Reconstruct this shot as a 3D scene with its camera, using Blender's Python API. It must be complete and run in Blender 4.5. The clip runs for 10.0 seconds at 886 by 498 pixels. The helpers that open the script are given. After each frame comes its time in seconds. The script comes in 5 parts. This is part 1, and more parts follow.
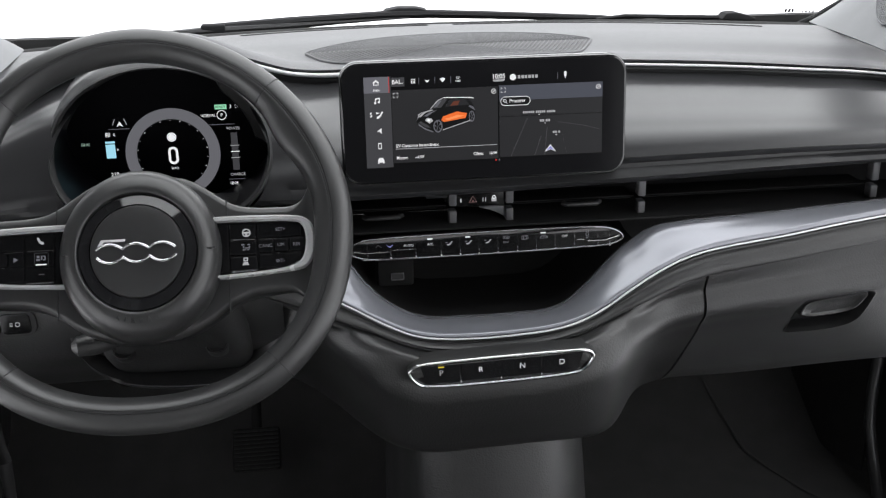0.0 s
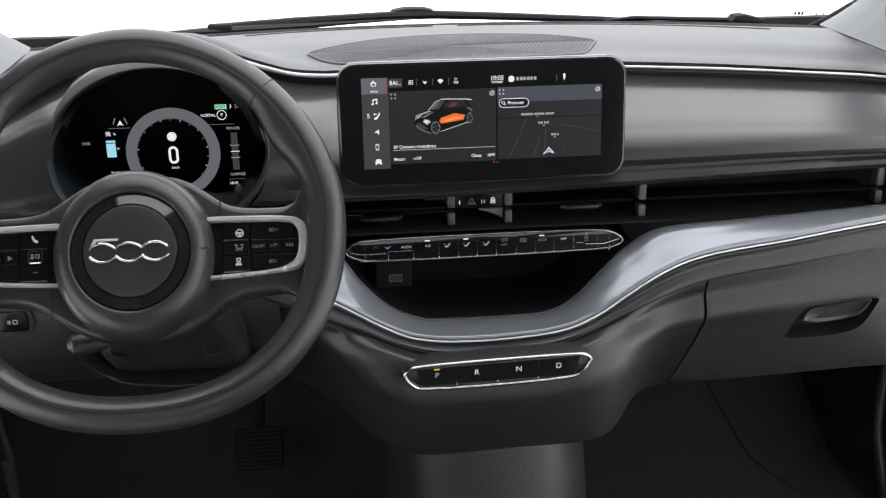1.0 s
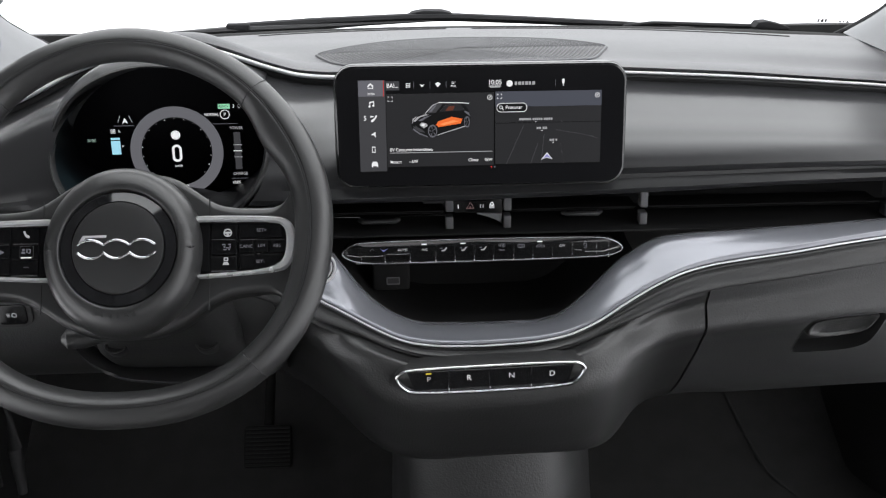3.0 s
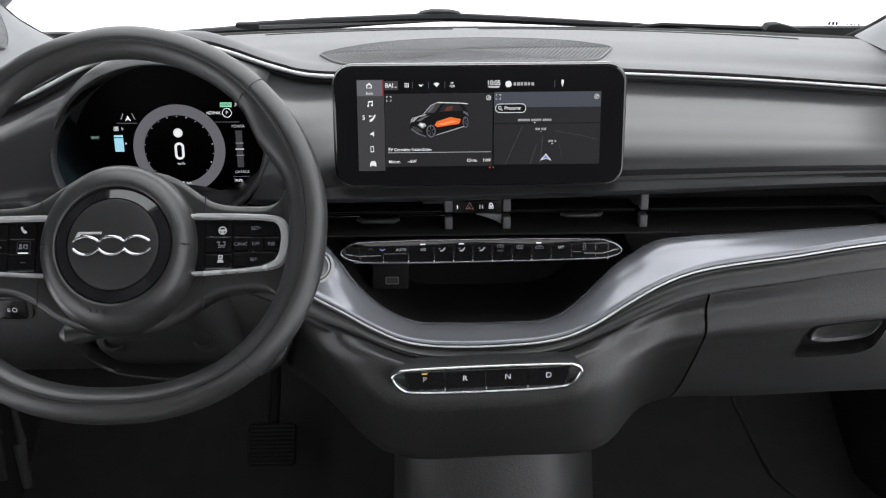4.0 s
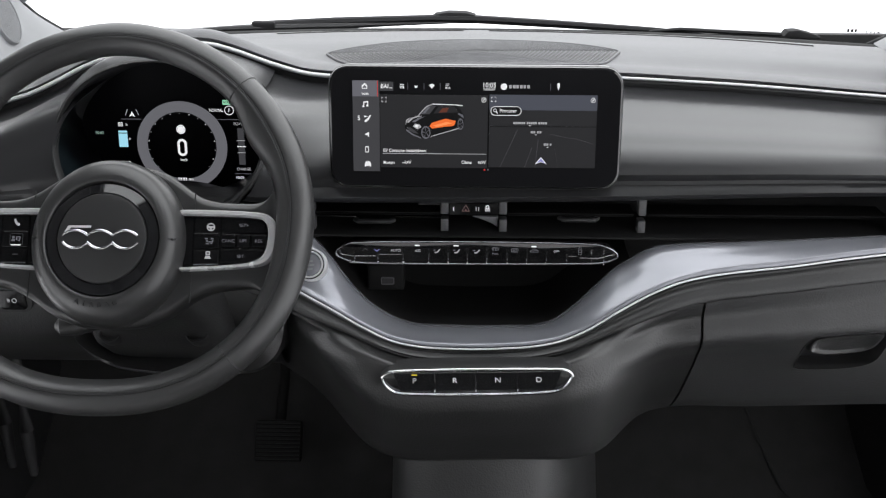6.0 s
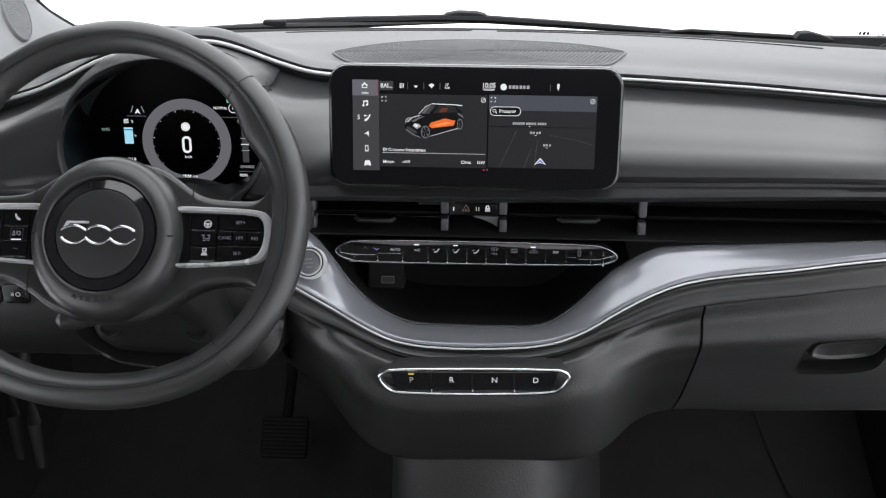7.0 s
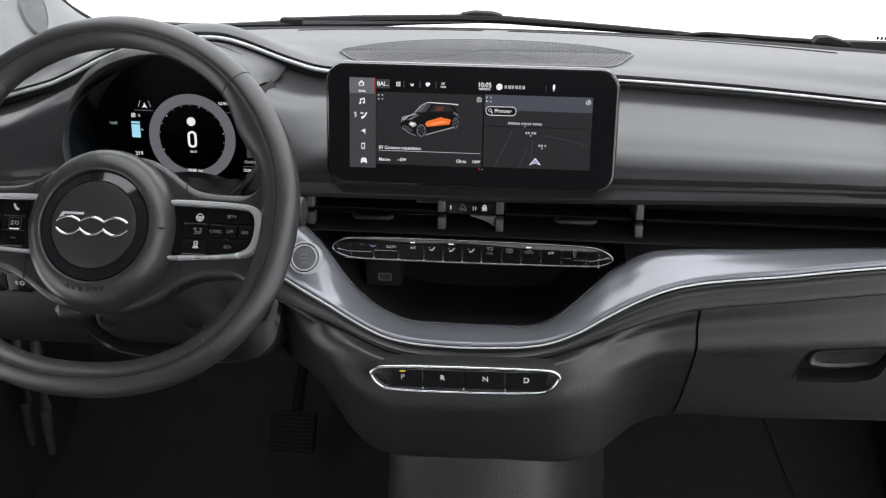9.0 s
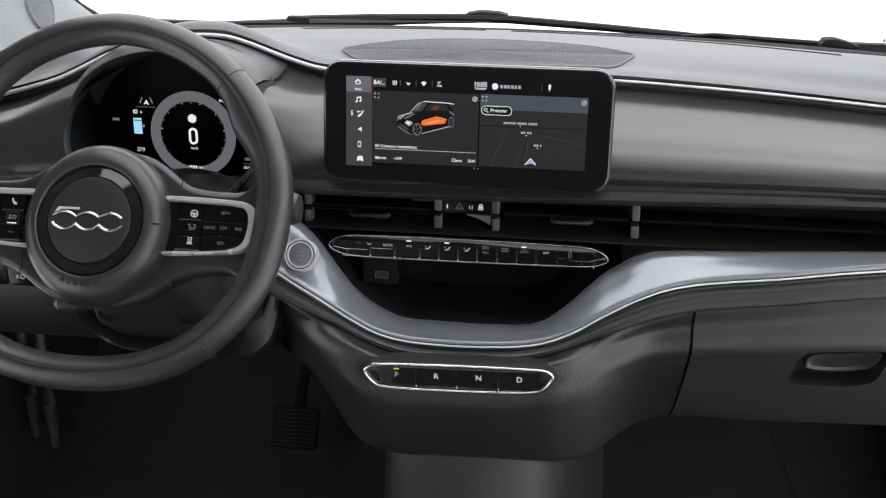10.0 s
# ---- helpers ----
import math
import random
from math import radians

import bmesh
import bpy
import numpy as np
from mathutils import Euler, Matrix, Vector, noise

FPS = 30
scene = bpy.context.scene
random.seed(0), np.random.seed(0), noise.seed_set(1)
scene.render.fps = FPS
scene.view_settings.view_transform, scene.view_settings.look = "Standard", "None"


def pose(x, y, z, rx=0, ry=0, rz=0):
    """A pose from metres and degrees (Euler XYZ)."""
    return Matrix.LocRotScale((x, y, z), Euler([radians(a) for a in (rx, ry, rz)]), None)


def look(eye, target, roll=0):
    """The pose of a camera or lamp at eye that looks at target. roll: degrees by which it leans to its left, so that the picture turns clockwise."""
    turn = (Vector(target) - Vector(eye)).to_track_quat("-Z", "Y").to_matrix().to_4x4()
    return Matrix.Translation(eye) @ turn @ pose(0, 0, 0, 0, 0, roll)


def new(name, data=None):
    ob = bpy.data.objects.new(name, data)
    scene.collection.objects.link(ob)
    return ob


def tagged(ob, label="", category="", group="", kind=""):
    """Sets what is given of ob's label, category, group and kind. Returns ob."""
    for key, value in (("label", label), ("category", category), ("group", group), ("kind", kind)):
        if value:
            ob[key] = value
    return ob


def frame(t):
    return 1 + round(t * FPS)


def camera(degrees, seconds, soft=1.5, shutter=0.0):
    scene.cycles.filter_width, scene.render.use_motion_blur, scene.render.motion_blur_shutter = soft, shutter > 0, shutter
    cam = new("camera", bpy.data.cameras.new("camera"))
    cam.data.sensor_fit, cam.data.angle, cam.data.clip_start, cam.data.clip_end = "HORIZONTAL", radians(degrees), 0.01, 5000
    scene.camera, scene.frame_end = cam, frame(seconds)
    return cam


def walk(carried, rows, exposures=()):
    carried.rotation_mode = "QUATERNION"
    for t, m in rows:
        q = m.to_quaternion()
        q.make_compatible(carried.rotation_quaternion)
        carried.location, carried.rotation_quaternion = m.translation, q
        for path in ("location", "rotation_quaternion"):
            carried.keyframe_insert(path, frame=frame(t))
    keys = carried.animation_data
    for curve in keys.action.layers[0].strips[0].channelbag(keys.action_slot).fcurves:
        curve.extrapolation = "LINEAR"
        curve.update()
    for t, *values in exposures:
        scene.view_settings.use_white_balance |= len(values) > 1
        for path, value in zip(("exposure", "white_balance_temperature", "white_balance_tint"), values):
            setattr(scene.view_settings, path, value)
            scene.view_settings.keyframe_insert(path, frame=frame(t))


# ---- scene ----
cam = camera(45.0, 10.0, 1.2)
PATH = [
    (0, (-0.177, -1.053, 0.913), (0.057, 0.807, 0.216), -0.8),
    (0.5, (-0.164, -1.052, 0.914), (0.05, 0.81, 0.216), -0.8),
    (1, (-0.151, -1.052, 0.913), (0.042, 0.813, 0.217), -0.7),
    (1.5, (-0.137, -1.052, 0.913), (0.032, 0.816, 0.218), -0.6),
    (2, (-0.124, -1.051, 0.913), (0.021, 0.819, 0.219), -0.5),
    (2.5, (-0.109, -1.051, 0.914), (0.013, 0.821, 0.22), -0.4),
    (4, (-0.066, -1.052, 0.913), (-0.014, 0.824, 0.221), -0.2),
    (4.5, (-0.053, -1.051, 0.914), (-0.023, 0.825, 0.222), -0.0),
    (5, (-0.038, -1.052, 0.914), (-0.031, 0.825, 0.222), 0.0),
    (5.5, (-0.025, -1.051, 0.913), (-0.037, 0.826, 0.223), 0.1),
    (7, (0.018, -1.052, 0.914), (-0.068, 0.823, 0.223), 0.4),
    (7.5, (0.032, -1.052, 0.914), (-0.074, 0.821, 0.223), 0.4),
    (8, (0.044, -1.053, 0.914), (-0.079, 0.821, 0.224), 0.5),
    (8.5, (0.058, -1.053, 0.914), (-0.091, 0.818, 0.224), 0.6),
    (9, (0.072, -1.053, 0.914), (-0.101, 0.816, 0.223), 0.7),
    (9.5, (0.087, -1.053, 0.915), (-0.109, 0.813, 0.222), 0.8),
    (10, (0.1, -1.053, 0.915), (-0.114, 0.811, 0.222), 0.9),
]
walk(cam, [(t, look(eye, target, roll)) for t, eye, target, roll in PATH])

# ---- world and light ----
world = bpy.data.worlds.new("studio")
scene.world = world
world.use_nodes = True
wn = world.node_tree.nodes
# white studio: a bright ceiling that falls off towards the walls
wl = world.node_tree.links
coord, split, fall = wn.new("ShaderNodeTexCoord"), wn.new("ShaderNodeSeparateXYZ"), wn.new("ShaderNodeMapRange")
fall.inputs["From Min"].default_value, fall.inputs["From Max"].default_value = 0.0, 0.8
fall.inputs["To Min"].default_value, fall.inputs["To Max"].default_value = 1.5, 4.0
wl.new(coord.outputs["Generated"], split.inputs["Vector"])
wl.new(split.outputs["Z"], fall.inputs["Value"])
side_fall, both = wn.new("ShaderNodeMapRange"), wn.new("ShaderNodeMath")
side_fall.inputs["From Min"].default_value, side_fall.inputs["From Max"].default_value = -1.0, 1.0
side_fall.inputs["To Min"].default_value, side_fall.inputs["To Max"].default_value = 0.85, 1.2
both.operation = "MULTIPLY"
wl.new(split.outputs["X"], side_fall.inputs["Value"])
wl.new(fall.outputs["Result"], both.inputs[0])
wl.new(side_fall.outputs["Result"], both.inputs[1])
wl.new(both.outputs[0], wn["Background"].inputs["Strength"])
wn["Background"].inputs["Color"].default_value = (0.97, 0.98, 1.0, 1)
scene.view_settings.exposure = 0.0


# ---- materials ----
def material(name, color, rough=0.5, metal=0.0, grain=0.0, grain_size=900.0, mottle=0.12, mottle_size=14.0, coat=0.0, kind="noise", spec=0.5):
    m = bpy.data.materials.new(name)
    m.use_nodes = True
    nt = m.node_tree
    b = nt.nodes["Principled BSDF"]
    b.inputs["Roughness"].default_value = rough
    b.inputs["Metallic"].default_value = metal
    b.inputs["Coat Weight"].default_value = coat
    b.inputs["Coat Roughness"].default_value = 0.06
    b.inputs["Specular IOR Level"].default_value = spec
    co = nt.nodes.new("ShaderNodeTexCoord")
    big = nt.nodes.new("ShaderNodeTexNoise")
    big.inputs["Scale"].default_value = mottle_size
    big.inputs["Detail"].default_value = 6
    nt.links.new(co.outputs["Object"], big.inputs["Vector"])
    ramp = nt.nodes.new("ShaderNodeMapRange")
    ramp.inputs["From Min"].default_value, ramp.inputs["From Max"].default_value = 0.3, 0.7
    ramp.inputs["To Min"].default_value, ramp.inputs["To Max"].default_value = 1 - mottle, 1 + mottle
    nt.links.new(big.outputs["Fac"], ramp.inputs["Value"])
    mul = nt.nodes.new("ShaderNodeMix")
    mul.data_type, mul.blend_type = "RGBA", "MULTIPLY"
    mul.inputs["Factor"].default_value = 1
    mul.inputs["A"].default_value = (*color, 1)
    nt.links.new(ramp.outputs["Result"], mul.inputs["B"])
    nt.links.new(mul.outputs["Result"], b.inputs["Base Color"])
    rr = nt.nodes.new("ShaderNodeMapRange")
    rr.inputs["To Min"].default_value, rr.inputs["To Max"].default_value = max(rough - 0.06, 0.02), min(rough + 0.06, 1)
    nt.links.new(big.outputs["Fac"], rr.inputs["Value"])
    nt.links.new(rr.outputs["Result"], b.inputs["Roughness"])
    if grain:
        if kind == "leather":
            g = nt.nodes.new("ShaderNodeTexVoronoi")
            g.feature = "SMOOTH_F1"
            out = g.outputs["Distance"]
        else:
            g = nt.nodes.new("ShaderNodeTexNoise")
            g.inputs["Detail"].default_value = 3
            out = g.outputs["Fac"]
        g.inputs["Scale"].default_value = grain_size
        nt.links.new(co.outputs["Object"], g.inputs["Vector"])
        bump = nt.nodes.new("ShaderNodeBump")
        bump.inputs["Strength"].default_value = grain
        bump.inputs["Distance"].default_value = 0.0006
        nt.links.new(out, bump.inputs["Height"])
        nt.links.new(bump.outputs["Normal"], b.inputs["Normal"])
    return m


def glow(name, color, strength=1.0):
    m = bpy.data.materials.new(name)
    m.use_nodes = True
    b = m.node_tree.nodes["Principled BSDF"]
    b.inputs["Base Color"].default_value = (0.005, 0.005, 0.005, 1)
    b.inputs["Specular IOR Level"].default_value = 0.12
    b.inputs["Roughness"].default_value = 0.3
    b.inputs["Emission Color"].default_value = (*color, 1)
    b.inputs["Emission Strength"].default_value = strength
    return m


PAD = material("soft_pad", (0.087, 0.087, 0.092), 0.45, grain=0.5, grain_size=700, kind="leather")
FASCIA = material("satin_fascia", (0.023, 0.023, 0.0245), 0.34, grain=0.15, grain_size=1500, mottle=0.1, mottle_size=7, spec=0.38)
LOWER = material("grained_plastic", (0.02, 0.02, 0.0205), 0.38, grain=0.42, grain_size=520, kind="leather", mottle=0.28, mottle_size=9, spec=0.6)
# paler copy of the grained plastic, standing in for low light on these parts
LOWER_LIT = material("grained_plastic_lit", (0.033, 0.033, 0.034), 0.42, grain=0.42, grain_size=520, kind="leather", mottle=0.26, mottle_size=11, spec=0.5)
LEATHER = material("wheel_leather", (0.027, 0.027, 0.0275), 0.34, grain=0.1, grain_size=1500, kind="leather", mottle=0.1, spec=0.6)
TRIM = material("grey_trim", (0.225, 0.23, 0.255), 0.24, metal=0.45, mottle=0.04, coat=0.4)
CHROME = material("chrome", (0.8, 0.8, 0.82), 0.08, metal=1.0, mottle=0.02)
SILVER = material("silver_paint", (0.62, 0.62, 0.64), 0.3, metal=0.25, mottle=0.05)
FRAME = material("satin_frame", (0.62, 0.62, 0.63), 0.26, metal=0.4, mottle=0.05)
SATIN = material("satin_chrome", (0.55, 0.55, 0.56), 0.25, metal=1.0, mottle=0.05)
SMOKE = material("smoked_chrome", (0.3, 0.3, 0.31), 0.14, metal=1.0, mottle=0.05)
GLOSS = material("gloss_black", (0.012, 0.012, 0.013), 0.08, mottle=0.1, coat=0.3)
DISPLAY = material("display_glass", (0.004, 0.004, 0.005), 0.12, mottle=0.05, spec=0.1)
# backlit panels: their black still glows a little
DISPLAY.node_tree.nodes["Principled BSDF"].inputs["Emission Color"].default_value = (1, 1, 1, 1)
DISPLAY.node_tree.nodes["Principled BSDF"].inputs["Emission Strength"].default_value = 0.0035
DIAL = material("dial_glass", (0.004, 0.004, 0.005), 0.3, mottle=0.05, spec=0.05)
BLACK = material("matt_black", (0.02, 0.02, 0.021), 0.6, grain=0.2)
NIGHT = material("black_lining", (0.011, 0.011, 0.011), 0.7, mottle=0.1, spec=0.08)
DEEP = material("deep_black", (0.012, 0.012, 0.0124), 0.7, mottle=0.2, spec=0.2)
PIANO = material("piano_black", (0.006, 0.006, 0.0065), 0.2, mottle=0.1, spec=0.25)
DARK = material("dark_plastic", (0.028, 0.028, 0.029), 0.42, grain=0.4, grain_size=700)
CARPET = material("carpet", (0.014, 0.014, 0.014), 0.95, grain=1.0, grain_size=1400, mottle=0.3, mottle_size=30)
RUBBER = material("rubber", (0.014, 0.014, 0.015), 0.7, grain=0.2, spec=0.2)
PILLAR = material("pillar_trim", (0.17, 0.173, 0.18), 0.6, grain=0.2, grain_size=1200)
# pale surface for the unseen blocks that bounce light
BOUNCE = material("bounce_pale", (0.5, 0.5, 0.49), 0.9, grain=0.3, grain_size=1200)
WHITE = material("studio_white", (0.8, 0.8, 0.81), 0.8)


def perforated(name, color):
    m = material(name, color, 0.5, mottle=0.05)
    nt = m.node_tree
    b = nt.nodes["Principled BSDF"]
    co, v, ramp, mul = nt.nodes.new("ShaderNodeTexCoord"), nt.nodes.new("ShaderNodeTexVoronoi"), nt.nodes.new("ShaderNodeMapRange"), nt.nodes.new("ShaderNodeMix")
    v.inputs["Scale"].default_value = 330
    v.inputs["Randomness"].default_value = 0.15
    ramp.inputs["From Min"].default_value, ramp.inputs["From Max"].default_value = 0.3, 0.4
    ramp.inputs["To Min"].default_value, ramp.inputs["To Max"].default_value = 0.12, 1.0
    mul.data_type, mul.blend_type = "RGBA", "MULTIPLY"
    mul.inputs["Factor"].default_value = 1
    mul.inputs["A"].default_value = (*color, 1)
    nt.links.new(co.outputs["Object"], v.inputs["Vector"])
    nt.links.new(v.outputs["Distance"], ramp.inputs["Value"])
    nt.links.new(ramp.outputs["Result"], mul.inputs["B"])
    nt.links.new(mul.outputs["Result"], b.inputs["Base Color"])
    return m


MESH = perforated("perforated_grille", (0.04, 0.04, 0.042))


def pane(name):
    m = bpy.data.materials.new(name)
    m.use_nodes = True
    nt = m.node_tree
    nt.nodes.remove(nt.nodes["Principled BSDF"])
    clear, shine, mix = nt.nodes.new("ShaderNodeBsdfTransparent"), nt.nodes.new("ShaderNodeBsdfGlossy"), nt.nodes.new("ShaderNodeMixShader")
    clear.inputs["Color"].default_value = (0.96, 0.97, 0.97, 1)
    shine.inputs["Roughness"].default_value = 0.02
    mix.inputs["Fac"].default_value = 0.04
    nt.links.new(clear.outputs[0], mix.inputs[1])
    nt.links.new(shine.outputs[0], mix.inputs[2])
    nt.links.new(mix.outputs[0], nt.nodes["Material Output"].inputs["Surface"])
    return m


GLASS = pane("window_glass")
UI_WHITE, UI_GREY, UI_DIM, UI_DARK = glow("ui_white", (0.85, 0.85, 0.87)), glow("ui_grey", (0.13, 0.13, 0.15)), glow("ui_dim", (0.05, 0.05, 0.055)), glow("ui_dark", (0.019, 0.019, 0.021))
UI_SLATE, UI_ORANGE, UI_BLUE, UI_RED = glow("ui_slate", (0.065, 0.07, 0.09)), glow("ui_orange", (0.85, 0.16, 0.03)), glow("ui_blue", (0.35, 0.7, 0.85)), glow("ui_red", (0.6, 0.03, 0.03))
UI_GREEN, UI_YELLOW, UI_VIOLET, UI_NIGHT, UI_SOFT = glow("ui_green", (0.3, 0.7, 0.45)), glow("ui_yellow", (0.75, 0.6, 0.05)), glow("ui_violet", (0.25, 0.25, 0.6)), glow("ui_night", (0.003, 0.003, 0.0035)), glow("ui_soft", (0.4, 0.4, 0.42))


# ---- geometry helpers ----
def thing(name, label="", category="", group="", kind="", at=(0, 0, 0)):
    ob = new(name)
    ob.location = at
    ob.empty_display_size = 0.05
    return tagged(ob, label, category, group, kind)


def part(name, bm, mat, parent=None, label="", smooth=True):
    me = bpy.data.meshes.new(name)
    bmesh.ops.recalc_face_normals(bm, faces=bm.faces)
    bm.to_mesh(me)
    bm.free()
    me.materials.append(mat)
    if smooth:
        me.shade_smooth()
        me.set_sharp_from_angle(angle=radians(38))
    ob = new(name, me)
    if parent is not None:
        ob.parent = parent
        ob.matrix_parent_inverse = Matrix.Translation(-Vector(parent.location)) if parent.parent is None else Matrix()
    return tagged(ob, label)


def rail(stations):
    """Smooth functions of the first column through the other columns."""
    a = np.array(stations, float)
    xs, vs = a[:, 0], a[:, 1:]
    d = np.gradient(vs, xs, axis=0)

    def at(x):
        x = min(max(x, xs[0]), xs[-1])
        i = min(max(int(np.searchsorted(xs, x)) - 1, 0), len(xs) - 2)
        h = xs[i + 1] - xs[i]
        t = (x - xs[i]) / h
        return ((2 * t**3 - 3 * t**2 + 1) * vs[i] + (t**3 - 2 * t**2 + t) * h * d[i] + (-2 * t**3 + 3 * t**2) * vs[i + 1] + (t**3 - t**2) * h * d[i + 1])

    return at


def smooth_line(points, n):
    """n points, evenly spread, on a smooth line through the given ones."""
    p = np.array(points, float)
    s = np.r_[0, np.cumsum(np.linalg.norm(np.diff(p, axis=0), axis=1))]
    f = rail(np.c_[s, p])
    return [Vector(f(v)) for v in np.linspace(0, s[-1], n)]


def grid(rows, thick=0.0, flip=None):
    """A sheet through rows of points; thick gives it a back side, away from the middle of the cabin."""
    bm = bmesh.new()
    p = np.array([[tuple(q) for q in r] for r in rows])
    nr, nc = p.shape[:2]
    front = [[bm.verts.new(q) for q in r] for r in p]
    for a, b in zip(front, front[1:]):
        for i in range(nc - 1):
            bm.faces.new((a[i], a[i + 1], b[i + 1], b[i]))
    if thick:
        n = np.cross(np.gradient(p, axis=0), np.gradient(p, axis=1))
        n /= np.maximum(np.linalg.norm(n, axis=2, keepdims=True), 1e-12)
        away = np.sum(n * (p - np.array([0, -0.8, 0.85])), axis=2).sum()
        q = p + n * thick * (1 if away > 0 else -1)
        back = [[bm.verts.new(v) for v in r] for r in q]
        for a, b in zip(back, back[1:]):
            for i in range(nc - 1):
                bm.faces.new((a[i], b[i], b[i + 1], a[i + 1]))
        f = [front[0][i] for i in range(nc)] + [front[k][-1] for k in range(1, nr)] + [front[-1][i] for i in range(nc - 2, -1, -1)] + [front[k][0] for k in range(nr - 2, 0, -1)]
        g = [back[0][i] for i in range(nc)] + [back[k][-1] for k in range(1, nr)] + [back[-1][i] for i in range(nc - 2, -1, -1)] + [back[k][0] for k in range(nr - 2, 0, -1)]
        for k in range(len(f)):
            bm.faces.new((f[k], f[(k + 1) % len(f)], g[(k + 1) % len(f)], g[k]))
    return bm


def tube(points, radius, n=12, closed=False, flat=1.0, up=(0, 0, 1)):
    """A round bar along points. radius: a number or one a point; flat: height over width of its section."""
    bm = bmesh.new()
    pts = [Vector(p) for p in points]
    rings = []
    for i, p in enumerate(pts):
        a = pts[i - 1] if i or closed else p
        b = pts[(i + 1) % len(pts)] if i < len(pts) - 1 or closed else p
        d = (b - a).normalized()
        side = d.cross(Vector(up))
        side = side.normalized() if side.length > 1e-4 else Vector((1, 0, 0))
        top = side.cross(d).normalized()
        r = radius[i] if isinstance(radius, (list, tuple)) else radius
        rings.append([bm.verts.new(p + r * (math.cos(q) * side + flat * math.sin(q) * top)) for q in (2 * math.pi * k / n for k in range(n))])
    for a, b in zip(rings, rings[1:] + (rings[:1] if closed else [])):
        for k in range(n):
            bm.faces.new((a[k], a[(k + 1) % n], b[(k + 1) % n], b[k]))
    if not closed:
        bm.faces.new(rings[0])
        bm.faces.new(rings[-1])
    return bm


def rrect(w, h, r, n=6):
    """A rectangle with round corners, about the origin."""
    out = []
    for cx, cy, a0 in ((w / 2 - r, h / 2 - r, 0), (-w / 2 + r, h / 2 - r, 90), (-w / 2 + r, -h / 2 + r, 180), (w / 2 - r, -h / 2 + r, 270)):
        out += [(cx + r * math.cos(radians(a0 + 90 * k / n)), cy + r * math.sin(radians(a0 + 90 * k / n))) for k in range(n + 1)]
    return out


def ellipse(a, b, n=48, c=(0, 0)):
    return [(c[0] + a * math.cos(2 * math.pi * k / n), c[1] + b * math.sin(2 * math.pi * k / n)) for k in range(n)]


def slab(outline, m, front, back, bevel=0.0, bm=None):
    """An outline in a plane, from back to front along the plane's normal, with the front edge rounded off."""
    bm = bm or bmesh.new()
    steps = [(back, 0.0)] + ([(front - bevel, 0.0), (front - bevel * 0.3, bevel * 0.3), (front, bevel)] if bevel else [(front, 0.0)])
    o = np.array(outline)
    nx = np.roll(o, -1, 0) - np.roll(o, 1, 0)
    nrm = np.c_[nx[:, 1], -nx[:, 0]] / np.maximum(np.linalg.norm(nx, axis=1), 1e-9)[:, None]
    rings = [[bm.verts.new(m @ Vector((*(p - q * s), d))) for p, q in zip(o, nrm)] for d, s in steps]
    for a, b in zip(rings, rings[1:]):
        for k in range(len(a)):
            bm.faces.new((a[k], a[(k + 1) % len(a)], b[(k + 1) % len(a)], b[k]))
    bm.faces.new(rings[0])
    bm.faces.new(rings[-1])
    return bm


def ring_slab(outer, inner, m, front, back, bevel=0.0, bm=None, inset=0.25):
    """A flat frame between two outlines with the same number of points."""
    bm = bm or bmesh.new()
    loops = [(outer, back), (outer, front - bevel), ([tuple(np.array(a) * (1 - inset) + np.array(b) * inset) for a, b in zip(outer, inner)], front),
             ([tuple(np.array(a) * inset + np.array(b) * (1 - inset)) for a, b in zip(outer, inner)], front), (inner, front - bevel), (inner, back)]
    rings = [[bm.verts.new(m @ Vector((*p, d))) for p in o] for o, d in loops]
    for a, b in zip(rings, rings[1:] + rings[:1]):
        for k in range(len(a)):
            bm.faces.new((a[k], a[(k + 1) % len(a)], b[(k + 1) % len(a)], b[k]))
    return bm


def plane_at(o, right, up):
    """A plane's matrix: x right, y up, z towards the viewer."""
    r, u = Vector(right).normalized(), Vector(up).normalized()
    n = r.cross(u).normalized()
    u = n.cross(r)
    return Matrix(((r.x, u.x, n.x, o[0]), (r.y, u.y, n.y, o[1]), (r.z, u.z, n.z, o[2]), (0, 0, 0, 1)))


def lettering(body, size, m, mat, parent, name="lettering", align="CENTER", depth=0.00015, label="", squeeze=1.0, thin=0.0):
    cu = bpy.data.curves.new(name, "FONT")
    cu.body, cu.size, cu.align_x, cu.align_y, cu.extrude, cu.offset = body, size, align, "CENTER", depth, -thin * size
    tmp = bpy.data.objects.new("tmp", cu)
    scene.collection.objects.link(tmp)
    me = bpy.data.meshes.new_from_object(tmp.evaluated_get(bpy.context.evaluated_depsgraph_get()))
    bpy.data.objects.remove(tmp)
    me.transform(m @ Matrix.Diagonal((squeeze, 1, 1, 1)))
    me.materials.clear()
    me.materials.append(mat)
    me.name = name
    ob = new(name, me)
    ob.parent = parent
    ob.matrix_parent_inverse = Matrix.Translation(-Vector(parent.location)) if parent.parent is None else Matrix()
    return tagged(ob, label)


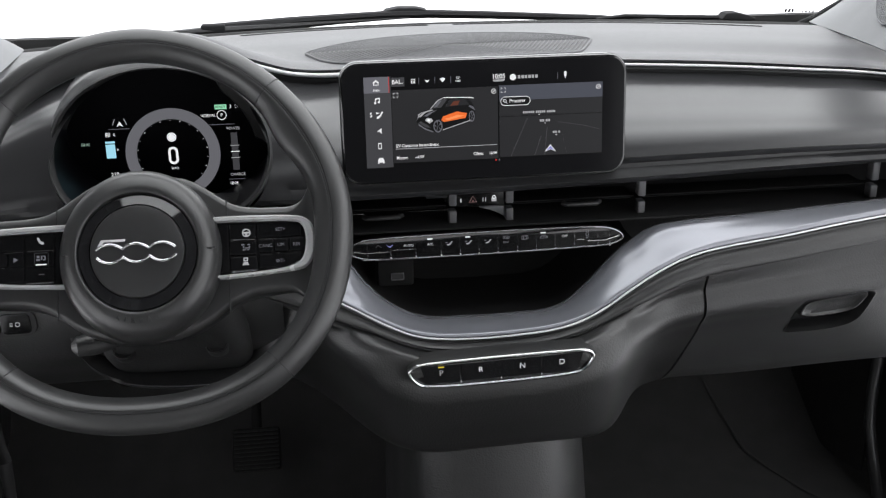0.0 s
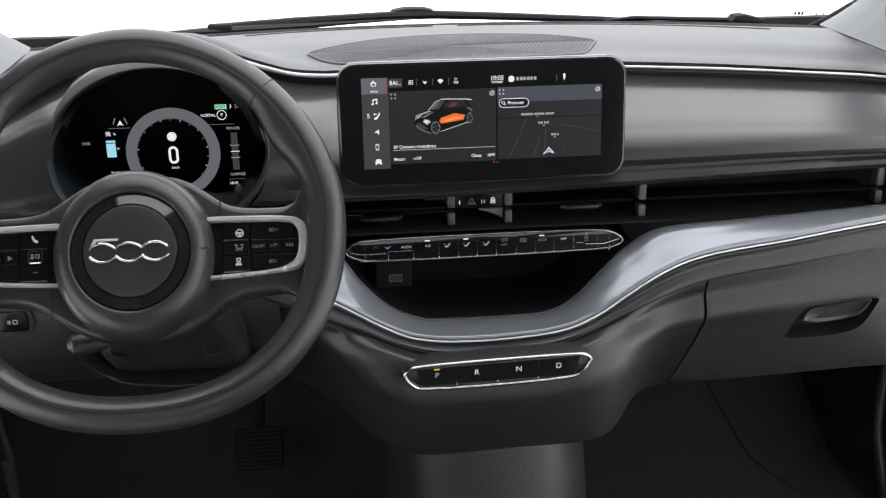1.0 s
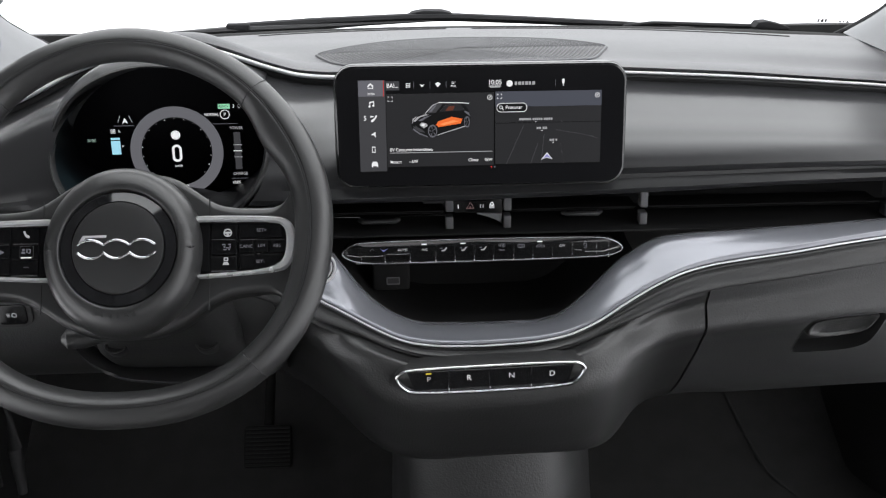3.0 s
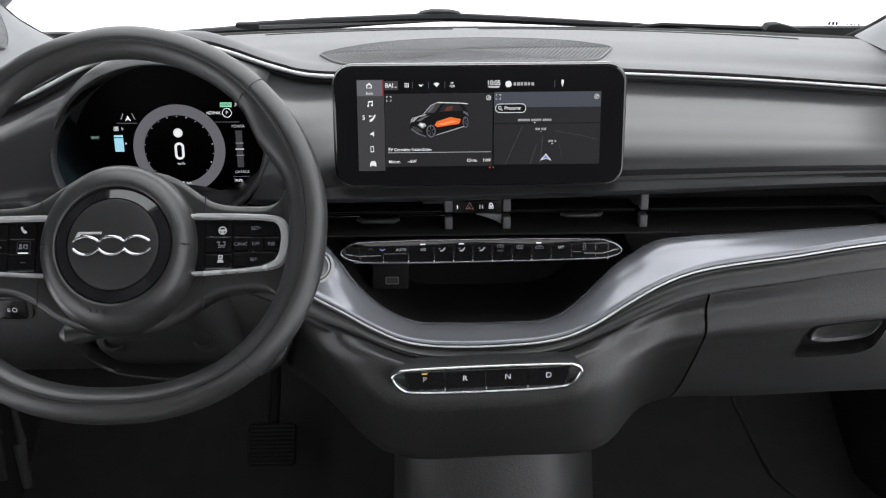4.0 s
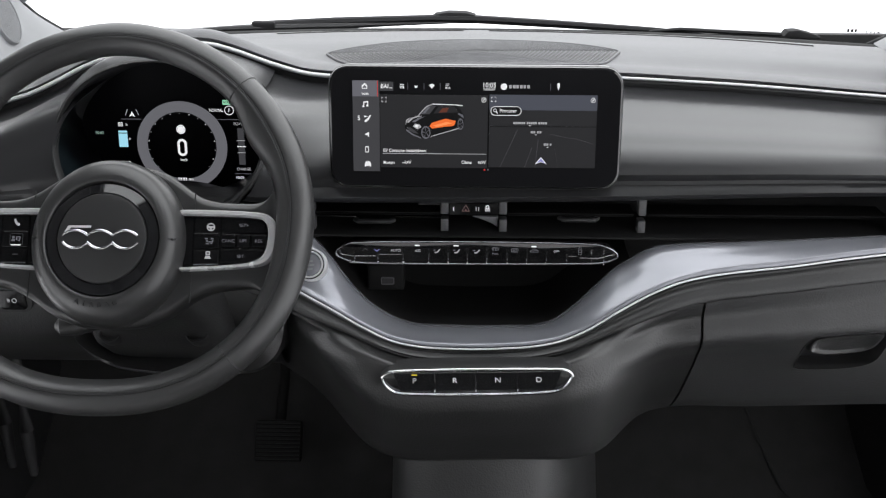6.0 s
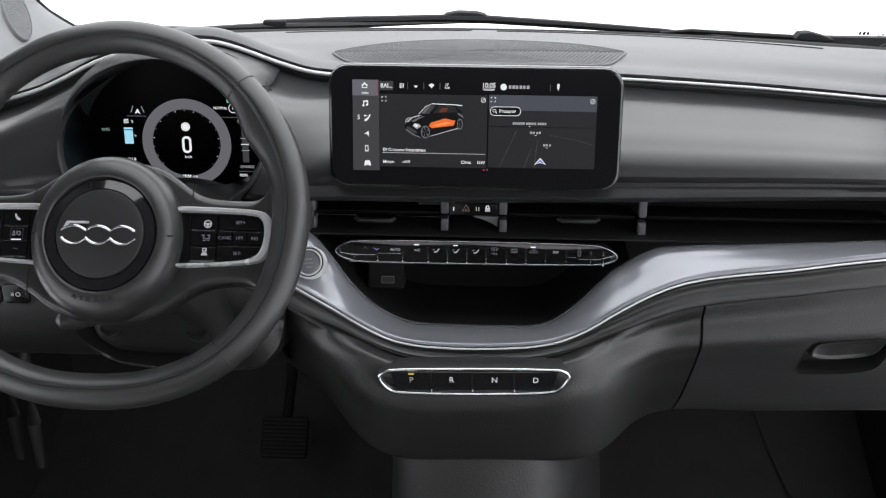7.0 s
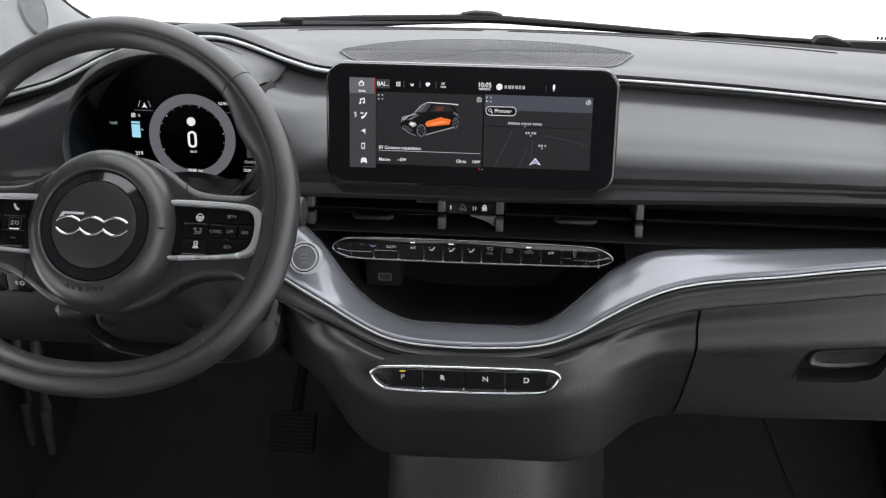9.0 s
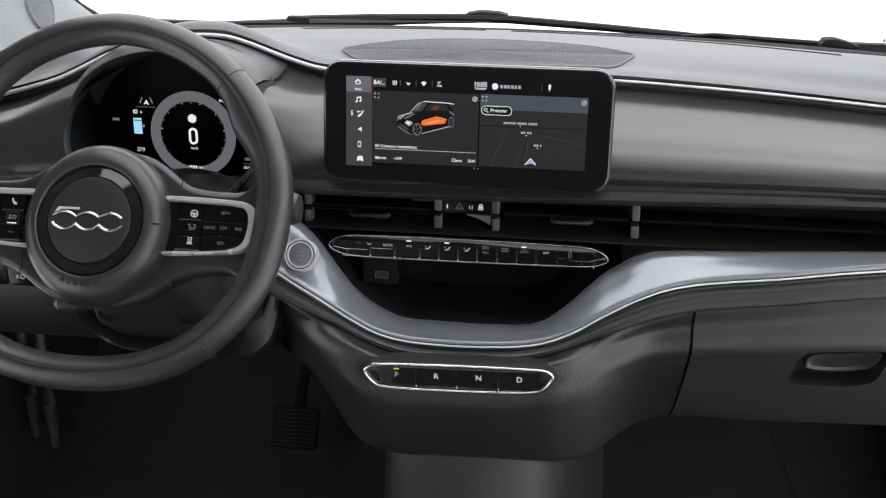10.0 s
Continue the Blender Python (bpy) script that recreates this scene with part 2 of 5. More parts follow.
def box(x0, x1, y0, y1, z0, z1, bevel=0.0, bm=None):
    bm = bm or bmesh.new()
    r = bmesh.ops.create_cube(bm, size=1, matrix=Matrix.Translation(((x0 + x1) / 2, (y0 + y1) / 2, (z0 + z1) / 2)) @ Matrix.Diagonal((x1 - x0, y1 - y0, z1 - z0, 1)))
    if bevel:
        es = {e for v in r["verts"] for e in v.link_edges}
        bmesh.ops.bevel(bm, geom=list(es), offset=bevel, segments=3, affect="EDGES", profile=0.5)
    return bm


# ---- the rails of the dashboard, as functions of x: (y, z) ----
CHROME_EDGE = rail([(-0.64, 0.165, 0.618), (-0.59, 0.168, 0.63), (-0.55, 0.17, 0.641), (-0.51, 0.172, 0.6535), (-0.48, 0.174, 0.6675), (-0.45, 0.176, 0.6825), (-0.42, 0.178, 0.6935), (-0.395, 0.18, 0.7), (-0.36, 0.182, 0.7075), (-0.33, 0.184, 0.7095), (-0.3, 0.186, 0.7075),
                    (-0.28, 0.187, 0.702), (-0.26, 0.188, 0.695), (-0.24, 0.189, 0.6875), (-0.22, 0.19, 0.681), (-0.2, 0.19, 0.6755), (-0.17, 0.19, 0.6718), (-0.12, 0.19, 0.6715), (0.0, 0.19, 0.672),
                    (0.175, 0.19, 0.6719), (0.24, 0.19, 0.6688), (0.31, 0.19, 0.665), (0.375, 0.19, 0.6605), (0.44, 0.19, 0.6555), (0.5, 0.188, 0.651), (0.54, 0.185, 0.6465), (0.64, 0.17, 0.632)])
LIP = rail([(-0.62, 0.0, 0.575), (-0.3, 0.0, 0.579), (0.0, 0.0, 0.5815), (0.1, 0.0, 0.5835), (0.21, 0.0, 0.5865), (0.33, 0.0, 0.5905), (0.44, 0.0, 0.593), (0.64, 0.0, 0.597)])
# upper edge of the grey band, which rims the tray in the middle
BAND_TOP = rail([(-0.30, 0.02, 0.552), (-0.21, 0.012, 0.55), (-0.175, 0.006, 0.5425), (-0.149, 0.0, 0.5175), (-0.129, 0.0, 0.4886), (-0.113, 0.0, 0.4705), (-0.095, 0.0, 0.4563), (-0.07, 0.0, 0.4445), (-0.024, 0.0, 0.4406),
                 (0.036, 0.0, 0.4408), (0.067, 0.0, 0.4424), (0.088, 0.0, 0.449), (0.109, 0.0, 0.4655), (0.131, 0.002, 0.4875), (0.149, 0.006, 0.5045), (0.164, 0.009, 0.5135), (0.176, 0.009, 0.522),
                 (0.19, 0.008, 0.5287), (0.217, 0.006, 0.5334), (0.277, 0.005, 0.5368), (0.34, 0.005, 0.5403), (0.4, 0.005, 0.5438), (0.45, 0.005, 0.5468), (0.64, 0.005, 0.5573)])
BAND_LOW = rail([(-0.30, -0.03, 0.53), (-0.25, -0.035, 0.526), (-0.2, -0.038, 0.507), (-0.172, -0.04, 0.4905), (-0.141, -0.042, 0.473), (-0.112, -0.043, 0.4555), (-0.083, -0.044, 0.4415), (-0.054, -0.045, 0.4357), (-0.024, -0.045, 0.4338),
                 (0.0347, -0.045, 0.435), (0.063, -0.045, 0.4375), (0.092, -0.044, 0.4435), (0.12, -0.042, 0.456), (0.149, -0.039, 0.4742), (0.179, -0.035, 0.491), (0.208, -0.031, 0.503), (0.2375, -0.028, 0.51), (0.267, -0.027, 0.5145),
                 (0.3245, -0.026, 0.5215), (0.38, -0.025, 0.53), (0.42, -0.025, 0.5355), (0.52, -0.025, 0.549), (0.64, -0.025, 0.565)])
# lower dashboard: fold above the centre console and glovebox, and bottom edge
FOLD = rail([(-0.3, 0.06, 0.47), (-0.24, 0.03, 0.46), (-0.19, -0.01, 0.45), (-0.15, -0.055, 0.43), (-0.117, -0.074, 0.403), (-0.0887, -0.075, 0.386), (-0.025, -0.0765, 0.3825), (0.033, -0.0765, 0.384), (0.09, -0.076, 0.391), (0.12, -0.072, 0.406),
             (0.147, -0.053, 0.424), (0.185, -0.026, 0.431), (0.247, -0.02, 0.441), (0.337, -0.019, 0.45), (0.436, -0.019, 0.462), (0.64, -0.019, 0.48)])
FOOT = rail([(-0.3, 0.2, 0.32), (-0.22, 0.14, 0.31), (-0.16, 0.06, 0.305), (-0.12, -0.02, 0.303), (-0.085, -0.05, 0.302), (-0.024, -0.052, 0.301), (0.036, -0.052, 0.303), (0.067, -0.053, 0.304), (0.096, -0.053, 0.304), (0.13, -0.04, 0.301), (0.157, 0.002, 0.291),
             (0.175, 0.045, 0.284), (0.195, 0.085, 0.28), (0.2405, 0.111, 0.2809), (0.3235, 0.112, 0.282), (0.5, 0.112, 0.288), (0.64, 0.112, 0.29)])


def span(a, b, step=0.008):
    n = max(int(round((b - a) / step)), 2)
    return [a + (b - a) * i / n for i in range(n + 1)]


def chaikin(pts, times=3):
    p = np.array(pts, float)
    for _ in range(times):
        q = np.roll(p, -1, 0)
        p = np.stack((0.75 * p + 0.25 * q, 0.25 * p + 0.75 * q), 1).reshape(-1, p.shape[1])
    return [tuple(v) for v in p]


def grown(outline, d):
    """The outline moved outwards by d."""
    o = np.array(outline)
    t = np.roll(o, -1, 0) - np.roll(o, 1, 0)
    n = np.c_[t[:, 1], -t[:, 0]] / np.maximum(np.linalg.norm(t, axis=1), 1e-9)[:, None]
    area = np.sum(o[:, 0] * np.roll(o[:, 1], -1) - o[:, 1] * np.roll(o[:, 0], -1))
    return [tuple(v) for v in o + n * d * (1 if area > 0 else -1)]


def cut(ob, bm):
    """Takes the solid bm out of the mesh of ob."""
    bmesh.ops.recalc_face_normals(bm, faces=bm.faces)
    me = bpy.data.meshes.new("cutter")
    bm.to_mesh(me)
    bm.free()
    tool = new("cutter", me)
    mod = ob.modifiers.new("cut", "BOOLEAN")
    mod.operation, mod.object, mod.solver = "DIFFERENCE", tool, "EXACT"
    bpy.context.view_layer.update()
    done = bpy.data.meshes.new_from_object(ob.evaluated_get(bpy.context.evaluated_depsgraph_get()))
    ob.modifiers.clear()
    ob.data = done
    bpy.data.objects.remove(tool)
    done.shade_smooth()
    done.set_sharp_from_angle(angle=radians(38))


def line_at(section, axis, other):
    """From a section through the dashboard: its other coordinate where the axis has a given value."""
    def at(x, v):
        p = np.array([tuple(q) for q in section(x)])
        o = np.argsort(p[:, axis])
        return float(np.interp(v, p[o, axis], p[o, other]))
    return at


# ---- the shell of the car ----
floor = part("floor", grid([[(x, -2.1, 0.0), (x, -1, 0.0), (x, 0.2, 0.0), (x, 0.36, 0.015), (x, 0.47, 0.09), (x, 0.56, 0.22), (x, 0.6, 0.4), (x, 0.6, 0.66)] for x in span(-0.72, 0.72, 0.06)], 0.02), CARPET)
tagged(floor, "black carpeted car floor rising to the bulkhead", "floor", kind="structure")
# unseen pale blocks, added to throw light up onto wheel rim and glovebox
for name, x0, x1, y0, y1 in (("bounce_block_west", -0.62, -0.16, -1.5, -0.45), ("bounce_block_east", 0.24, 0.62, -1.1, -0.28)):
    bounce_block = part(name, box(x0, x1, y0, y1, -0.01, 0.24, 0.03), BOUNCE)
    tagged(bounce_block, "pale unseen block added to bounce light upwards", "floor", kind="structure")
# unseen car sides; openings and panels are placed to shape the light
for side, word in ((-1, "wall_west"), (1, "wall_east")):
    a = 0.66 * side
    side_bm = bmesh.new()
    x0, x1 = min(a, a + 0.05 * side), max(a, a + 0.05 * side)
    box(x0, x1, -2.1, -1.0 if side < 0 else -1.95, -0.02, 1.2, 0.01, side_bm)
    if side < 0:
        box(x0, x1, -1.0, -0.02, -0.02, 0.24, 0.01, side_bm)
        box(x0, x1, -0.02, 0.62, -0.02, 0.66, 0.01, side_bm)
        # panel across the side window, added to keep light off the left fascia
        box(x0, x1, -1.0, 0.12, 0.66, 1.2, 0.01, side_bm)
    else:
        box(x0, x1, -1.95, 0.12, -0.02, 0.03, 0.01, side_bm)
        # panel added to shade the end of the dashboard
        box(x0, x1, -0.22, 0.12, 0.33, 0.64, 0.01, side_bm)
        box(x0, x1, 0.12, 0.62, -0.02, 0.64, 0.01, side_bm)
    w = part(word, side_bm, DARK)
    tagged(w, "dark plastic car side, unseen, openings and panels set to shape light", "car side", kind="structure")
    w = part("trim_pillar", tube([(0.62 * side, 0.41, 0.745), (0.6 * side, 0.1, 0.98), (0.54 * side, -0.2, 1.17)], 0.03, 14), PILLAR)
    tagged(w, "pale grey windscreen pillar", "pillar", kind="structure")
    w = part("trim_pillar", tube([(0.66 * side, -1.0, 0.6), (0.6 * side, -1.05, 0.9), (0.54 * side, -1.05, 1.18)], 0.05, 14), PILLAR)
    tagged(w, "pale grey pillar behind the door", "pillar", kind="structure")
    rows = [[(0.585, 0.50, 0.664), (0.545, 0.42, 0.676), (0.532, 0.30, 0.679), (0.53, 0.18, 0.676), (0.53, 0.05, 0.665), (0.53, -0.1, 0.655)],
            [(0.611, 0.458, 0.701), (0.585, 0.38, 0.715), (0.565, 0.28, 0.722), (0.562, 0.18, 0.718), (0.57, 0.05, 0.70), (0.58, -0.1, 0.68)],
            [(0.626, 0.41, 0.74), (0.61, 0.34, 0.765), (0.597, 0.26, 0.77), (0.6, 0.18, 0.755), (0.61, 0.05, 0.725), (0.62, -0.1, 0.695)],
            [(0.635, 0.36, 0.785), (0.632, 0.30, 0.81), (0.635, 0.24, 0.81), (0.64, 0.16, 0.785), (0.648, 0.05, 0.74), (0.655, -0.1, 0.70)]]
    cols = [smooth_line([r[k] for r in rows], 14) for k in range(6)]
    mesh = [smooth_line([c[k] for c in cols], 24) for k in range(14)]
    w = part("trim_sail", grid([[(p[0] * side, p[1], p[2]) for p in r] for r in mesh], 0.004), PILLAR)
    tagged(w, "pale grey moulded corner trim between windscreen and door", "pillar trim", kind="structure")
    w = part("trim_seal", tube([(0.572 * side, 0.512, 0.658), (0.59 * side, 0.495, 0.672), (0.613 * side, 0.46, 0.7), (0.63 * side, 0.41, 0.742), (0.625 * side, 0.33, 0.805)], 0.005, 8), RUBBER)
    tagged(w, "black rubber seal along the windscreen edge", "seal", kind="structure")
    # round loudspeaker in the corner trim
    tw = thing("tweeter_grille", "pale grey oval loudspeaker grille in the corner trim", "speaker grille", "corner speakers", at=(0.58 * side, 0.29, 0.7))
    o = Vector((0.5655 * side, 0.248, 0.729))
    up, out = Vector((0.62 * side, 1.28, 0.78)), Vector((-0.78 * side, 0, 0.62))
    T = plane_at(o, up.cross(out), up)
    part("rim", ring_slab(ellipse(0.0225, 0.05), ellipse(0.0208, 0.0482), T, 0.0018, -0.006, 0.0007), PILLAR, tw)
    part("plate", slab(ellipse(0.0211, 0.0485), T, 0.0, -0.006), PILLAR, tw)
    for k in range(-17, 18):
        h = 0.0475 * k / 18
        half = 0.0198 * math.sqrt(max(0.0, 1 - (h / 0.0475) ** 2))
        part("slat", slab([(-half, h - 0.0007), (half, h - 0.0007), (half, h + 0.0007), (-half, h + 0.0007)], T, 0.0011, -0.001), PILLAR, tw, smooth=False)
back_bm = box(-0.71, 0.71, -2.15, -2.1, -0.02, 0.75, 0.005)
box(-0.71, -0.56, -2.15, -2.1, 0.75, 1.21, 0.005, back_bm)
box(0.56, 0.71, -2.15, -2.1, 0.75, 1.21, 0.005, back_bm)
box(-0.56, 0.56, -2.15, -2.1, 1.1, 1.21, 0.005, back_bm)
w = part("wall_south", back_bm, DARK)
tagged(w, "dark rear wall of the cabin", "car side", kind="structure")
# unseen roof; its opening is added to light the wheel and hub ring
roof = bmesh.new()
box(-0.66, 0.66, -2.12, -0.38, 1.18, 1.22, 0.005, roof)
box(-0.66, 0.66, -0.2, -0.16, 1.18, 1.22, 0.005, roof)
box(-0.66, -0.54, -0.38, -0.2, 1.18, 1.22, 0.005, roof)
box(0.54, 0.66, -0.38, -0.2, 1.18, 1.22, 0.005, roof)
tagged(part("ceiling", roof, DARK), "dark roof lining round the added roof pane", "ceiling", kind="structure")
tagged(part("added_roof_pane", box(-0.54, 0.54, -0.38, -0.2, 1.196, 1.2), GLASS), "clear unseen roof pane added to light the wheel", "window", kind="structure")


def screen_y(x, z):
    return 0.515 - 0.05 * (x / 0.6) ** 2 - (z - 0.665) * 1.27


ws = part("window_1", grid([[(x * (1 - 0.13 * k / 12), screen_y(x, 0.655 + 0.525 * k / 12), 0.655 + 0.525 * k / 12) for k in range(13)] for x in span(-0.625, 0.625, 0.05)]), GLASS)
tagged(ws, "clear sloping windscreen over the dashboard", "windscreen", kind="structure")
cowl = part("trim_cowl", grid([smooth_line([(x, 0.43 - 0.18 * x * x, 0.66), (x, 0.455 - 0.16 * x * x, 0.675 - 0.04 * x * x), (x, 0.5 - 0.12 * x * x, 0.678 - 0.042 * x * x), (x, 0.53 - 0.12 * x * x, 0.66 - 0.04 * x * x), (x, 0.56, 0.6)], 14) for x in span(-0.62, 0.62, 0.03)], 0.003), NIGHT)
tagged(cowl, "matt black cowl strip along the windscreen base", "cowl", kind="structure")
ground = tagged(part("ground", box(-60, 60, -60, 60, -0.36, -0.35), WHITE), "white studio floor round the car", "ground", kind="structure")
# ---- the dashboard ----
dash = thing("dashboard", "dark grey moulded car dashboard with a pale grey wave-shaped trim band", "dashboard", at=(0, 0.3, 0.3))


def top_section(x):
    cy, cz = CHROME_EDGE(x)
    hood = max(0.0, cz - 0.674)
    back = 0.44 - 0.18 * min(x * x, 0.2)
    e = x * x
    h = 0.006 + 0.13 * hood
    pts = [(cy + 0.006, cz + 0.002), (cy - 0.003, cz + 0.0035), (cy - 0.0045, cz + 0.5 * h + 0.003), (cy + 0.001, cz + h + 0.002), (cy + 0.012, cz + h + 0.0042), (cy + 0.028, cz + h + 0.0048 - 0.25 * hood), (cy + 0.058, 0.69 - 0.07 * e + 0.4 * hood),
           (max(0.265, cy + 0.1), 0.6945 - 0.07 * e + 0.08 * hood), (0.325, 0.6945 - 0.06 * e), (back - 0.012, 0.689 - 0.045 * e), (back, 0.686 - 0.045 * e), (back + 0.006, 0.67)]
    return smooth_line([(x, y, z) for y, z in pts], 44)


top_z = line_at(top_section, 1, 2)
part("top_pad", grid([top_section(x) for x in span(-0.6, 0.6, 0.006)], 0.004), PAD, dash, "soft grained top pad")


def fascia_section(x):
    cy, cz = CHROME_EDGE(x)
    ly, lz = LIP(x)
    h = cz - 0.012 - lz
    w = min(max((-0.125 - x) / 0.095, 0.0), 1.0)
    w = w * w * (3 - 2 * w)
    a = [(0.72, 0.945), (0.42, 0.82), (0.16, 0.68), (0.02, 0.53)]
    b = [(0.4, 0.95), (0.2, 0.85), (0.13, 0.66), (0.09, 0.45)]
    mid = [(cy * (p * (1 - w) + r * w), lz + h * (q * (1 - w) + t * w)) for (p, q), (r, t) in zip(a, b)]
    pts = [(cy + 0.006, cz - 0.006), (cy - 0.004, cz - 0.0115), *mid, (-0.003 + 0.006 * w, lz + h * 0.34 * (1 - 0.5 * w)), (0.0065 - 0.004 * w, lz + h * 0.17 * (1 - 0.4 * w)), (ly + 0.0025 * (1 - w), lz + 0.007), (ly - 0.001, lz + 0.0025), (ly, lz), (ly + 0.004, lz - 0.004), (ly + 0.03, lz - 0.004)]
    return smooth_line([(x, y, z) for y, z in pts], 50)


fascia_y = line_at(lambda x: fascia_section(x)[:44], 2, 1)
HOOD = [(-0.327 + 0.1115 * math.cos(a), 0.63 + (0.0895 if math.sin(a) > 0 else 0.08) * math.sin(a)) for a in (2 * math.pi * k / 64 for k in range(64))]
FRONT = plane_at((0, 0, 0), (1, 0, 0), (0, 0, 1))
fascia = part("fascia", grid([fascia_section(x) for x in span(-0.63, 0.63, 0.006)], 0.003), FASCIA, dash, "satin dark grey fascia panel")
cut(fascia, slab([(x, z - 0.01) for x, z in grown(HOOD, -0.004)], FRONT, 0.2, -0.3))
part("chrome_strip", tube([(x, CHROME_EDGE(x)[0] - 0.0042, CHROME_EDGE(x)[1] + 0.0004) for x in span(-0.6, 0.6)], [0.0027 - 0.0009 * min(max((x + 0.15) / 0.2, 0.0), 1.0) for x in span(-0.6, 0.6)], 10), SILVER, dash, "thin satin chrome strip")
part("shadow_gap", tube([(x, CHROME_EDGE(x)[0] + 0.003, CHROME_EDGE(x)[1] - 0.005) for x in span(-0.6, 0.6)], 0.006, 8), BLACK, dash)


rows = []
for g, y in ((0.004, 0.2), (0.003, 0.12), (0.002, 0.07), (0.0015, 0.045), (0.0005, 0.034), (-0.001, 0.0285), (-0.0028, 0.0265), (-0.0045, 0.0285), (-0.0055, 0.0355), (-0.004, 0.06), (-0.001, 0.115)):
    rows.append([(x, y - 0.03 * min(max((0.645 - z) / 0.05, 0.0), 1.0) * (1 if y < 0.05 else 0), z - max(0.0, y - 0.03) * (0.24 if g > 0 else 0.0)) for x, z in grown(HOOD, g)])
for name, sel, mat, word in (("cluster_hood", rows[:9], BLACK, "dark rolled hood round the instruments"), ("hood_lining", rows[8:], DIAL, "black lining of the hood")):
    bez = bmesh.new()
    vr = [[bez.verts.new(p) for p in r] for r in sel]
    for a, b in zip(vr, vr[1:]):
        for k in range(64):
            bez.faces.new((a[k], a[(k + 1) % 64], b[(k + 1) % 64], b[k]))
    part(name, bez, mat, dash, word)

# the fascia runs from the chrome strip down to the rolled edge of the hood
rows = []
for k in range(41):
    a = radians(32 + 140 * k / 40)
    x, z = -0.327 + 0.113 * math.cos(a), 0.63 + 0.091 * math.sin(a)
    cy, cz = CHROME_EDGE(x)
    e = max(0.0, (50 - math.degrees(a)) / 18) ** 2
    rows.append(smooth_line([(x, 0.031 + 0.01 * e, z - 0.003), (x, 0.034 + 0.012 * e, z + 0.0015), (x, 0.046 + 0.02 * e, z + 0.0042 - 0.002 * e), (x, 0.5 * (cy + 0.04) + 0.02 * e, 0.5 * (z + cz - 0.006) + 0.0045 - 0.012 * e), (x, cy + 0.004, min(cz - 0.006, max(z, cz - 0.03) + 0.02))], 14))
part("hood_shoulder", grid(rows, 0.002), FASCIA, dash)


def band_section(x):
    (uy, uz), (ly, lz) = BAND_TOP(x), BAND_LOW(x)
    a, b = Vector((x, uy, uz)), Vector((x, ly, lz))
    c = b + Vector((0, 0.0008, 0.0045 + 0.0025 * min(max((x - 0.1) / 0.15, 0.0), 1.0)))
    top = smooth_line([a + Vector((0, 0.014, -0.008)), a + Vector((0, 0.003, -0.001)), a.lerp(b, 0.1) + Vector((0, -0.002, 0.002)), a.lerp(b, 0.5) + Vector((0, 0.0, 0.005)), c + Vector((0, 0.0012, 0.0004))], 24)
    return top + smooth_line([c + Vector((0, -0.0002, -0.0003)), c.lerp(b, 0.5) + Vector((0, -0.0006, 0.0)), b + Vector((0, 0.0, 0.001)), b + Vector((0, 0.003, 0.0))], 8)


part("trim_band", grid([band_section(x) for x in span(-0.26, 0.63, 0.005)], 0.003), TRIM, dash, "pale grey satin trim band")
part("band_chrome", tube([(x, BAND_LOW(x)[0] - 0.0022, BAND_LOW(x)[1] + 0.0003) for x in span(-0.26, 0.63, 0.005)], 0.0011, 8), SILVER, dash, "thin chrome line")


CONSOLE = rail([(-0.3, 0.0), (-0.22, 0.0), (-0.19, 0.1), (-0.16, 0.3), (-0.13, 0.75), (-0.105, 1.0), (-0.09, 1.0), (0.09, 1.0), (0.105, 1.0), (0.125, 0.8), (0.15, 0.4), (0.18, 0.12), (0.21, 0.02), (0.24, 0.0), (0.64, 0.0)])


def lower_raw(x):
    (by, bz), (fy, fz), (ey, ez) = BAND_LOW(x), FOLD(x), FOOT(x)
    p = float(CONSOLE(x)[0])
    d = 0.028 - 0.0145 * p
    # lip under the band, undercut, steep face, rounded shoulder, front, bottom edge
    side = [(by + 0.008, bz - d - 0.001), (by + 0.0095, bz - d - 0.008), (fy + 0.0075, fz + 0.015), (fy + 0.0025, fz + 0.005)]
    mid = [(by - 0.01, bz - d - 0.0015), (by - 0.0235, bz - d - 0.002), (fy + 0.0045, fz + 0.014), (fy + 0.0012, fz + 0.0045)]
    pts = [(by + 0.004, bz - 0.002), (by - 0.0008, bz - 0.0038), (by + 0.001, bz - 0.36 * d), (by - 0.0058, bz - 0.8 * d), (by - 0.0055, bz - 0.94 * d), (by + 0.002, bz - 1.05 * d)]
    pts += [(u * (1 - p) + v * p, q * (1 - p) + r * p) for (u, q), (v, r) in zip(side, mid)]
    pts += [(fy, fz - 0.003), (fy * 0.8 + ey * 0.2 - 0.002 - 0.007 * (1 - p), fz * 0.8 + ez * 0.2), (fy * 0.5 + ey * 0.5 - 0.001 - 0.009 * (1 - p), fz * 0.5 + ez * 0.5), (fy * 0.2 + ey * 0.8 - 0.001 - 0.006 * (1 - p), fz * 0.2 + ez * 0.8), (ey, ez + 0.004), (ey + 0.006, ez), (ey + 0.03, ez + 0.002)]
    pts = [(x, y, z) for y, z in pts]
    return smooth_line(pts[:7], 21)[:20] + smooth_line(pts[5:], 70)


RAW = {}


def lower_section(x):
    """The raw section, evened out along the dashboard."""
    out = [Vector((0, 0, 0)) for _ in range(90)]
    for k in range(-4, 5):
        key = round((x + 0.006 * k) / 0.0015)
        if key not in RAW:
            RAW[key] = lower_raw(key * 0.0015)
        for q, v in zip(out, RAW[key]):
            q += v / 9
    for q in out:
        q.x = x
    return out


LIP_END = 20
lower_y = line_at(lambda x: lower_section(x)[24:86], 2, 1)
